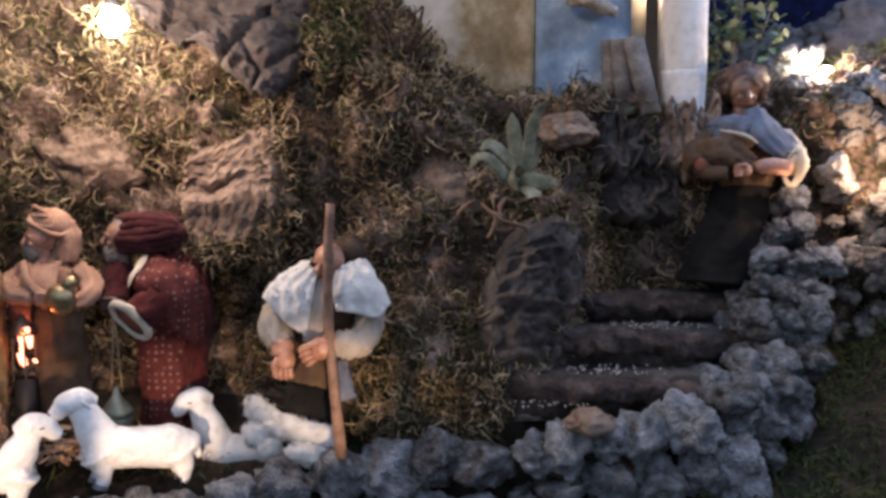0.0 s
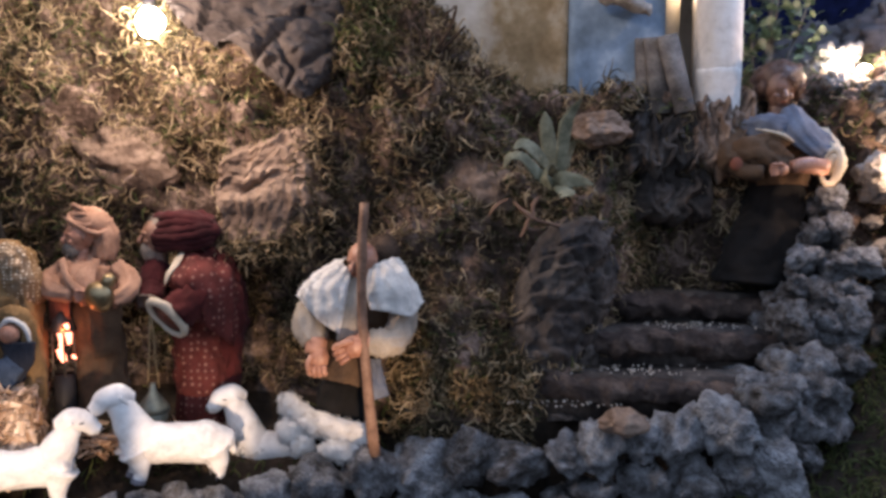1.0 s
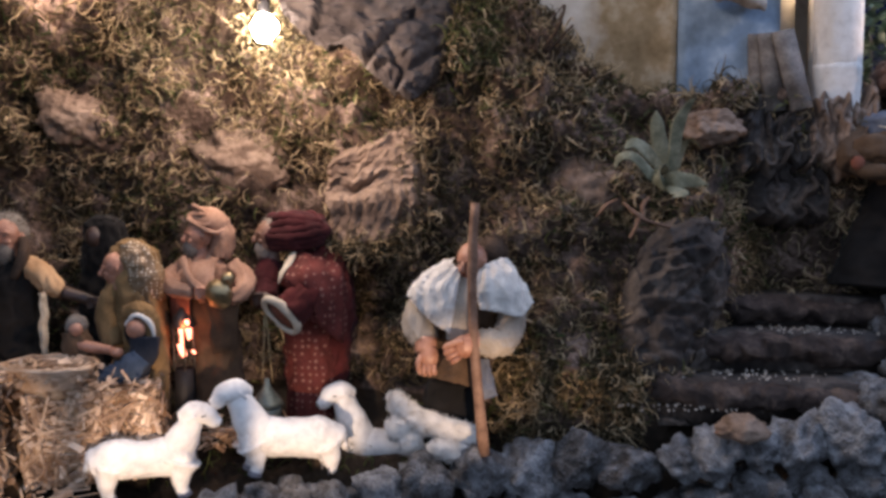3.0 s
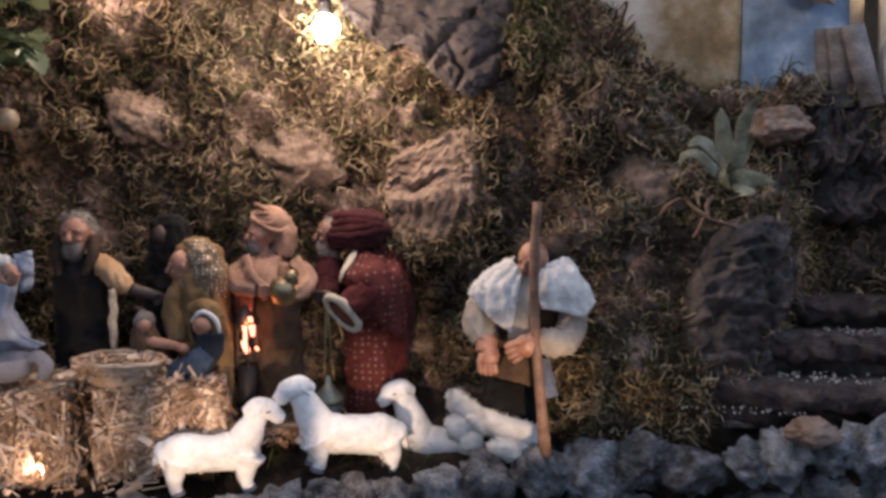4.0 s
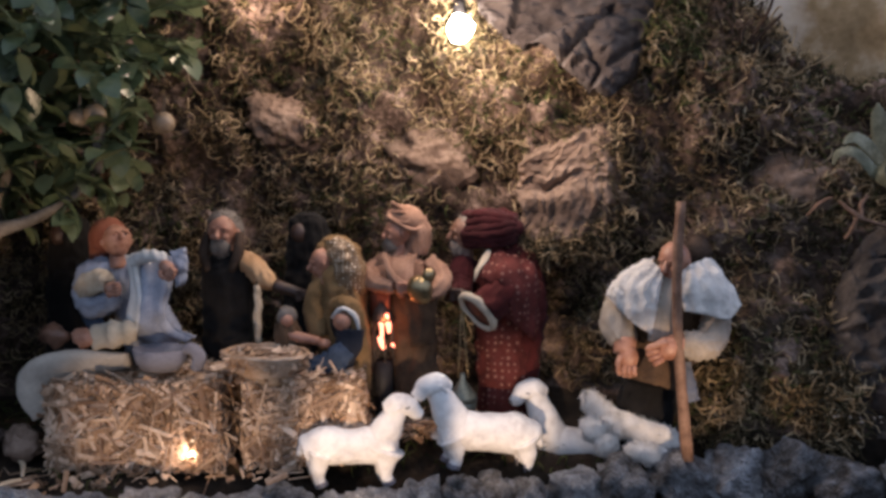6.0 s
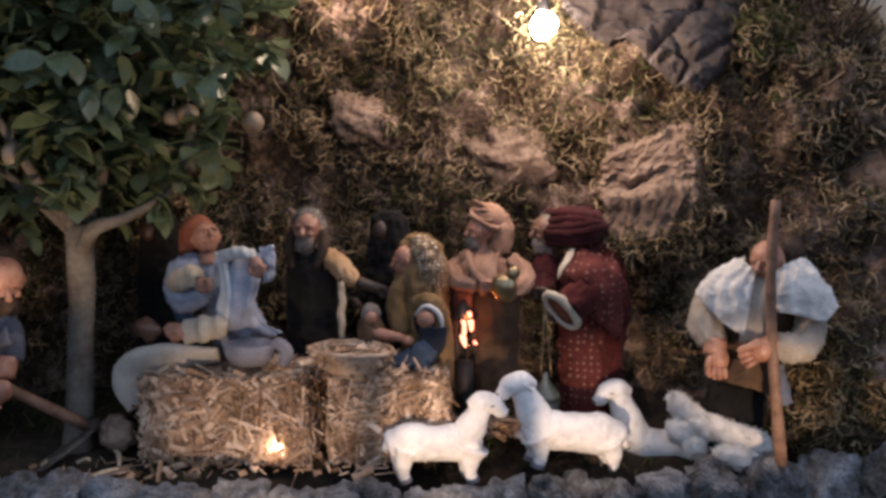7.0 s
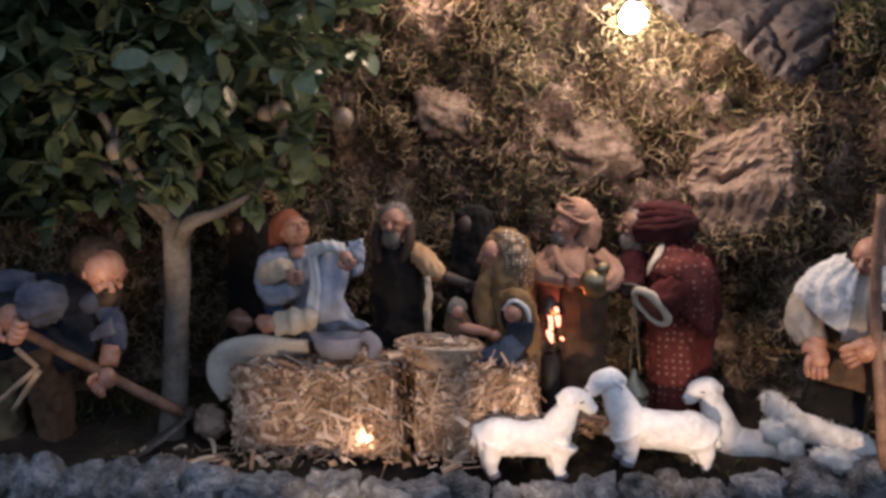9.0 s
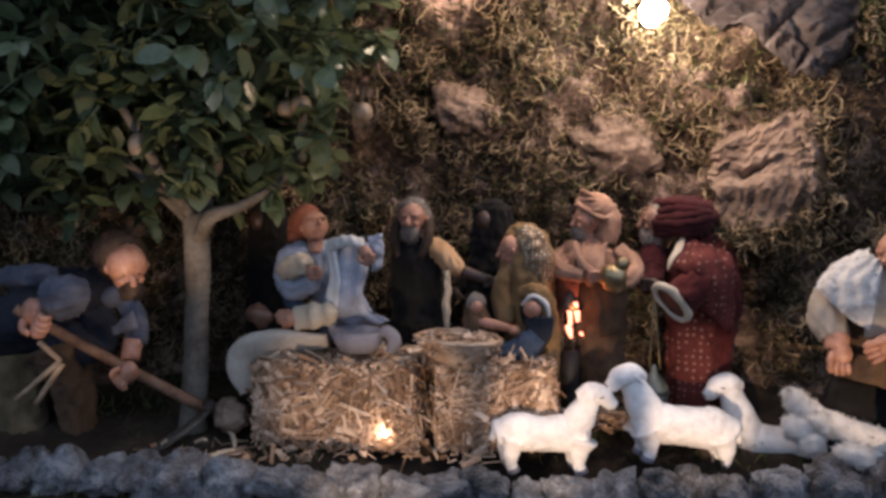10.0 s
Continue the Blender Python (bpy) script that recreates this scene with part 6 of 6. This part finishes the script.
head(s, (-1.133, 0.745, 0.273), 0.033, M_SKIN, (0.85, -0.45, -0.55), None, M_HAIR)
first = len(s.f)
s.blob((-1.158, 0.755, 0.288), (0.036, 0.038, 0.034), M_HAIR, rough=0.005, n=18)
s.fuzz(first, 350, 0.006, M_HAIR, 5)
figure(s, "farmer_figurine", (-1.26, 0.68, -0.02), "clay farmer figurine in dark waistcoat bending over a hoe")
hoe = empty("garden_hoe", (-1.08, 0.825, 0.01), "long-handled hoe with a curved iron blade", "hoe")
Shape().tube([(-1.235, 0.642, 0.225), (-1.16, 0.735, 0.135), (-1.082, 0.828, 0.046)], [0.0068, 0.0078, 0.0082], M_STICK, 10, rough=0.001).part("handle", hoe)
Shape().tube([(-1.074, 0.832, 0.046), (-1.082, 0.80, 0.030), (-1.105, 0.775, 0.010), (-1.12, 0.76, 0.0)], [0.006, 0.010, 0.012, 0.008], M_IRON, 10, flat=0.35).part("blade", hoe)
Shape().blob((-1.077, 0.832, 0.048), (0.011, 0.011, 0.012), M_LOG).part("socket", hoe)
twig = empty("forked_twig", (-1.20, 0.655, 0.10), "pale forked twig leaning on the hoe", "twig")
for a, b in [((-1.215, 0.66, 0.175), (-1.178, 0.662, 0.152)), ((-1.178, 0.662, 0.152), (-1.232, 0.63, 0.10)), ((-1.172, 0.66, 0.150), (-1.205, 0.64, 0.095))]:
    Shape().tube([a, b], [0.0042, 0.0034], M_WICKER, 8).part("branch", twig)

# woman on the stairs
s = Shape()
s.tube([(0.459, 1.270, 0.227), (0.467, 1.280, 0.286), (0.480, 1.290, 0.340), (0.489, 1.295, 0.395)], [0.072, 0.062, 0.050, 0.040], M_DARK, 24, flat=0.8, folds=7, amp=0.06)
s.tube([(0.488, 1.290, 0.386), (0.488, 1.295, 0.422), (0.489, 1.300, 0.459), (0.484, 1.300, 0.490), (0.482, 1.300, 0.509)], [0.044, 0.048, 0.050, 0.032, 0.016], M_BROWN, 22, flat=0.75, folds=6, amp=0.05)
s.sheet([[(0.463, 1.260, 0.494), (0.490, 1.250, 0.513), (0.514, 1.262, 0.497)], [(0.467, 1.235, 0.467), (0.502, 1.232, 0.478), (0.534, 1.250, 0.475)], [(0.495, 1.225, 0.443), (0.522, 1.220, 0.446), (0.558, 1.245, 0.450)], [(0.526, 1.225, 0.426), (0.542, 1.220, 0.431), (0.565, 1.245, 0.440)]], M_SHIRT, 0.008, 7, folds=0.004)
s.tube([(0.490, 1.245, 0.481), (0.456, 1.240, 0.481), (0.431, 1.255, 0.477), (0.417, 1.270, 0.461)], [0.012, 0.017, 0.018, 0.014], M_SHIRT, 18, flat=0.6, side=(0, 0, 1), folds=5, amp=0.10)
s.tube([(0.401, 1.245, 0.427), (0.416, 1.228, 0.438), (0.446, 1.220, 0.434), (0.477, 1.215, 0.422)], [0.020, 0.025, 0.024, 0.012], M_BROWN, 20, flat=0.7, side=(0, 0, 1), folds=5, amp=0.14)
s.tube([(0.476, 1.228, 0.457), (0.446, 1.222, 0.456), (0.417, 1.232, 0.450)], [0.008, 0.013, 0.010], M_BROWN, 16, folds=4, amp=0.14)
s.tube([(0.479, 1.215, 0.455), (0.464, 1.212, 0.463), (0.452, 1.216, 0.468), (0.425, 1.225, 0.475)], [0.003, 0.007, 0.007, 0.002], M_CREAM, 12, flat=0.5)
s.tube([(0.423, 1.270, 0.467), (0.397, 1.250, 0.438), (0.396, 1.228, 0.419)], [0.018, 0.020, 0.018], M_BROWN, 16, folds=4, amp=0.1)
s.tube([(0.397, 1.230, 0.419), (0.411, 1.215, 0.410), (0.433, 1.205, 0.409)], [0.013, 0.012, 0.011], M_BROWN, 14)
s.blob((0.394, 1.212, 0.422), (0.010, 0.004, 0.010), M_RUST)
palm(s, (0.454, 1.195, 0.414), M_SKIN, 0.011)
s.tube([(0.471, 1.198, 0.417), (0.495, 1.200, 0.420), (0.524, 1.205, 0.417)], [0.0095, 0.0125, 0.0125], M_SKIN, 14)
c = Vector((0.537, 1.215, 0.418))
u, w = Vector((0.006, 0.0, 0.026)), Vector((0.011, -0.004, -0.004))
s.tube([c + u * math.cos(a) + w * math.sin(a) for a in np.linspace(0, 2 * math.pi, 25)], [0.0052 + 0.0022 * math.sin(a) for a in np.linspace(0, 2 * math.pi, 25)], M_CREAM, 10, smooth=1, rough=0.0015)
s.tube([c + Vector((0.004, 0.004, 0)), c + Vector((0.012, 0.03, 0.02)), c + Vector((0.004, 0.06, 0.05))], [0.017, 0.018, 0.016], M_CREAM, 14, folds=4, amp=0.1)
head(s, (0.474, 1.270, 0.539), 0.030, M_TAN, (0.05, -1, -0.35))
first = len(s.f)
s.blob((0.479, 1.283, 0.554), (0.037, 0.036, 0.029), M_AUBURN, rough=0.010, freq=70, n=24)
s.blob((0.451, 1.275, 0.541), (0.010, 0.018, 0.018), M_AUBURN, rough=0.008, freq=70)
s.blob((0.504, 1.275, 0.541), (0.010, 0.018, 0.018), M_AUBURN, rough=0.008, freq=70)
s.fuzz(first, 600, 0.005, M_AUBURN, 3)
figure(s, "woman_figurine", (0.47, 1.295, 0.20), "clay woman figurine in dark skirt above the stairs")

# lantern with red embers
lantern = empty("ember_lantern", (-0.583, 1.078, 0.03), "small iron lantern glowing with red embers", "lantern")
for a, b, r in [((-0.586, 1.070, 0.198), (-0.580, 1.070, 0.166), 0.0036), ((-0.574, 1.070, 0.199), (-0.569, 1.070, 0.171), 0.0052), ((-0.586, 1.070, 0.164), (-0.577, 1.070, 0.145), 0.0050), ((-0.566, 1.070, 0.154), (-0.561, 1.070, 0.150), 0.0030), ((-0.582, 1.070, 0.173), (-0.580, 1.070, 0.164), 0.0040)]:
    Shape().tube([a, tuple((p + q) / 2 for p, q in zip(a, b)), b], [r * 0.8, r, r * 0.6], M_EMBER, 8, rough=0.0015).part("ember", lantern)
for a in range(6):
    t = a * math.pi / 3
    Shape().tube([(-0.583 + 0.017 * math.cos(t), 1.078 + 0.017 * math.sin(t), 0.125), (-0.583 + 0.016 * math.cos(t), 1.078 + 0.016 * math.sin(t), 0.19)], [0.0013, 0.0013], M_IRON, 6).part("bar", lantern)
Shape().tube([(-0.583, 1.078, 0.188), (-0.583, 1.078, 0.20), (-0.583, 1.078, 0.215)], [0.019, 0.014, 0.003], M_IRON, 12).part("cap", lantern)
Shape().tube([(-0.583, 1.078, 0.02), (-0.583, 1.078, 0.125)], [0.015, 0.015], M_BLACK, 12).part("base", lantern)

# stones under the tree
rock("garden_stone", (-1.045, 0.845, 0.035), (0.030, 0.022, 0.026), M_CORK, 63, "pale rounded stone beside the straw bale", subdiv=4, category="stone")

for a, b, r in [((-1.003, 0.735, 0.01), (-0.983, 0.776, 0.014), 0.0046), ((-1.057, 0.846, 0.01), (-0.991, 0.787, 0.014), 0.0032), ((-1.063, 0.785, 0.01), (-1.045, 0.789, 0.014), 0.004), ((-1.105, 0.761, 0.01), (-1.096, 0.761, 0.014), 0.0032)]:
    mid = tuple((p + q) / 2 + o for p, q, o in zip(a, b, (0.002, 0.003, 0.003)))
    Shape().tube([a, mid, b], [r, r * 1.1, r * 0.7], M_CANDLE, 8, flat=0.6).thing("wood_chip", a, "pale splinter of wood lying on dark soil", "wood chip", "splinters under the tree")

# ---- citrus tree ----
tree = empty("citrus_tree", (-1.115, 0.84, 0.0), "potted-size citrus tree with dark leaves and pale fruit", "tree")
s = Shape().tube([(-1.118, 0.835, -0.02), (-1.110, 0.838, 0.05), (-1.102, 0.845, 0.18), (-1.098, 0.85, 0.30), (-1.10, 0.85, 0.34)], [0.026, 0.020, 0.018, 0.020, 0.018], M_BARK, 16, rough=0.003)
s.part("trunk", tree)
BOUGHS = [[(-1.095, 0.85, 0.30), (-1.050, 0.830, 0.339), (-1.025, 0.863, 0.351), (-0.983, 0.895, 0.379), (-0.958, 0.920, 0.416)],
         [(-1.105, 0.855, 0.31), (-1.125, 0.865, 0.38), (-1.15, 0.87, 0.47), (-1.17, 0.86, 0.60)],
         [(-1.095, 0.86, 0.32), (-1.07, 0.88, 0.42), (-1.05, 0.89, 0.54), (-1.03, 0.88, 0.68)],
         [(-1.11, 0.85, 0.33), (-1.18, 0.80, 0.42), (-1.26, 0.74, 0.50), (-1.33, 0.70, 0.60)],
         [(-0.958, 0.920, 0.416), (-0.950, 0.933, 0.493), (-0.937, 0.958, 0.568)],
         [(-1.10, 0.85, 0.33), (-1.10, 0.79, 0.40), (-1.11, 0.73, 0.50)]]
for q in BOUGHS:
    Shape().tube(q, [(0.0135 if q is BOUGHS[0] else 0.012 if q is BOUGHS[1] else 0.0095) * (1 - 0.20 * i) for i in range(len(q))], M_BARK, 10, rough=0.002).part("limb", tree)


def leaf_mesh(name, bend):
    bm = bmesh.new()
    rows = []
    for i, w in enumerate((0.0, 0.36, 0.50, 0.48, 0.34, 0.0)):
        x = i / 5
        z = -bend * x * x
        rows.append([bm.verts.new((x, k * w * 0.55, z + 0.12 * abs(k) * w)) for k in ((-1, 0, 1) if w else (0,))])
    for a, b in zip(rows, rows[1:]):
        if len(a) == 1:
            bm.faces.new((a[0], b[1], b[0])), bm.faces.new((a[0], b[2], b[1]))
        elif len(b) == 1:
            bm.faces.new((a[0], a[1], b[0])), bm.faces.new((a[1], a[2], b[0]))
        else:
            bm.faces.new((a[0], a[1], b[1], b[0])), bm.faces.new((a[1], a[2], b[2], b[1]))
    for f in bm.faces:
        f.smooth = True
    me = bpy.data.meshes.new(name)
    bm.to_mesh(me)
    bm.free()
    me.materials.append(M_LEAF)
    return me


LEAVES = [leaf_mesh("leaf", b) for b in (0.05, 0.18, 0.32, 0.5)]
rl = random.Random(12)
tw = Shape()
count = 0
extra_v, extra_f = [], []
for k in range(860):
    c = Vector((-1.13 + 0.30 * rl.uniform(-1, 1), 0.80 + 0.13 * rl.uniform(-1, 1), 0.60 + 0.26 * rl.uniform(-1, 1)))
    c.y += 0.45 * (c.x + 1.13)
    d = (c - Vector((-1.13, 0.80, 0.60)))
    e = Vector((d.x / 0.31, (d.y - 0.45 * d.x) / 0.15, d.z / 0.27))
    if e.length > 1 or (c.z < 0.40 and c.x > -1.0) or c.z < 0.36 + 0.20 * max(0, c.x + 1.1):
        continue
    if min((c - Vector(q)).length for q in ((-0.785, 0.965, 0.554), (-0.866, 0.94, 0.486), (-0.93, 0.87, 0.497), (-0.86, 0.90, 0.48), (-0.90, 0.84, 0.49), (-1.085, 0.72, 0.442))) < 0.055:
        continue
    if c.x > -0.97 and rl.random() < 0.45 * min(1.0, (c.x + 0.97) / 0.08):
        continue
    way = Vector((rl.gauss(0, 1) + 0.8 * e.x, rl.gauss(0, 1) + 0.6 * e.y, rl.gauss(0, 0.7) + 0.5 * e.z)).normalized()
    end = c + way * rl.uniform(0.05, 0.09)
    tw.tube([c - way * 0.012, c.lerp(end, 0.5) + Vector((0, 0, 0.004)), end], [0.0014, 0.0011, 0.0008], M_LEAF, 5, smooth=1)
    for i in range(rl.randint(6, 9)):
        p = c.lerp(end, i / 7)
        x = (way * 0.6 + Vector((rl.gauss(0, 1), rl.gauss(0, 1), rl.gauss(0, 0.6) - 0.15))).normalized()
        y = Vector((0, 0, 1)).cross(x)
        y = (y if y.length > 0.1 else Vector((1, 0, 0))).normalized()
        z = x.cross(y)
        y = (y + z * rl.gauss(0, 0.45)).normalized()
        z = x.cross(y)
        ln = rl.uniform(0.024, 0.050)
        m = Matrix((x, y, z)).transposed().to_4x4()
        m.translation = p
        m = m @ Matrix.Diagonal((ln, ln * 1.15, ln, 1))
        me = rl.choice(LEAVES)
        if count < 300:
            ob = new("leaf", me)
            ob.parent = tree
            ob.matrix_basis = Matrix.Translation(-tree.location) @ m
            count += 1
        else:
            n0 = len(extra_v)
            extra_v += [tuple(m @ v.co) for v in me.vertices]
            extra_f += [tuple(n0 + i for i in f.vertices) for f in me.polygons]
tagged(tw.part("twig_growth", tree), kind="stuff")
me = bpy.data.meshes.new("crown")
me.from_pydata([tuple(Vector(v) - tree.location) for v in extra_v], [], extra_f)
me.materials.append(M_LEAF)
me.polygons.foreach_set("use_smooth", [True] * len(extra_f))
ob = new("crown", me)
ob.parent = tree
tagged(ob, kind="stuff")
for at, r in [((-0.866, 0.958, 0.486), 0.0165), ((-0.930, 0.895, 0.497), 0.015), ((-0.952, 0.890, 0.492), 0.0142), ((-1.085, 0.735, 0.442), 0.0135), ((-1.24, 0.72, 0.55), 0.018)]:
    fruit = Shape().blob(at, (r, r, r * (1.3 if r < 0.014 else 0.95)), M_FRUIT, n=16).part("fruit", tree, at, "pale yellow-orange fruit")
    x, y, z = at
    stem = Shape().tube([(x, y, z + r * 0.9), (x + 0.004, y, z + r + 0.02)], [0.0014, 0.0012], M_BARK, 5).part("stem", tree, at)
    stem.parent, stem.location = fruit, (0, 0, 0)

# ---- small bush beside the house ----
bush = empty("leafy_bush", (0.50, 1.42, 0.53), "dark green leafy bush beside the white house", "bush")
rb = random.Random(33)
for k in range(5):
    e = (0.50 + rb.uniform(-0.06, 0.09), 1.43 + rb.uniform(-0.02, 0.03), 0.64 + rb.uniform(-0.02, 0.10))
    Shape().tube([(0.50, 1.42, 0.52), (0.5 * (0.50 + e[0]), 1.43, 0.58), e], [0.004, 0.003, 0.0015], M_BARK, 6).part("stem", bush)
for k in range(300):
    p = Vector((0.505 + rb.gauss(0, 0.045), 1.42 + rb.gauss(0, 0.028), 0.64 + rb.gauss(0, 0.055)))
    m = Matrix.Translation(p - bush.location) @ Euler((rb.uniform(-1, 1), rb.uniform(-0.9, 0.9), rb.uniform(0, 6.3))).to_matrix().to_4x4() @ Matrix.Scale(rb.uniform(0.015, 0.027), 4)
    ob = new("leaf", rb.choice(LEAVES))
    ob.parent = bush
    ob.matrix_basis = m
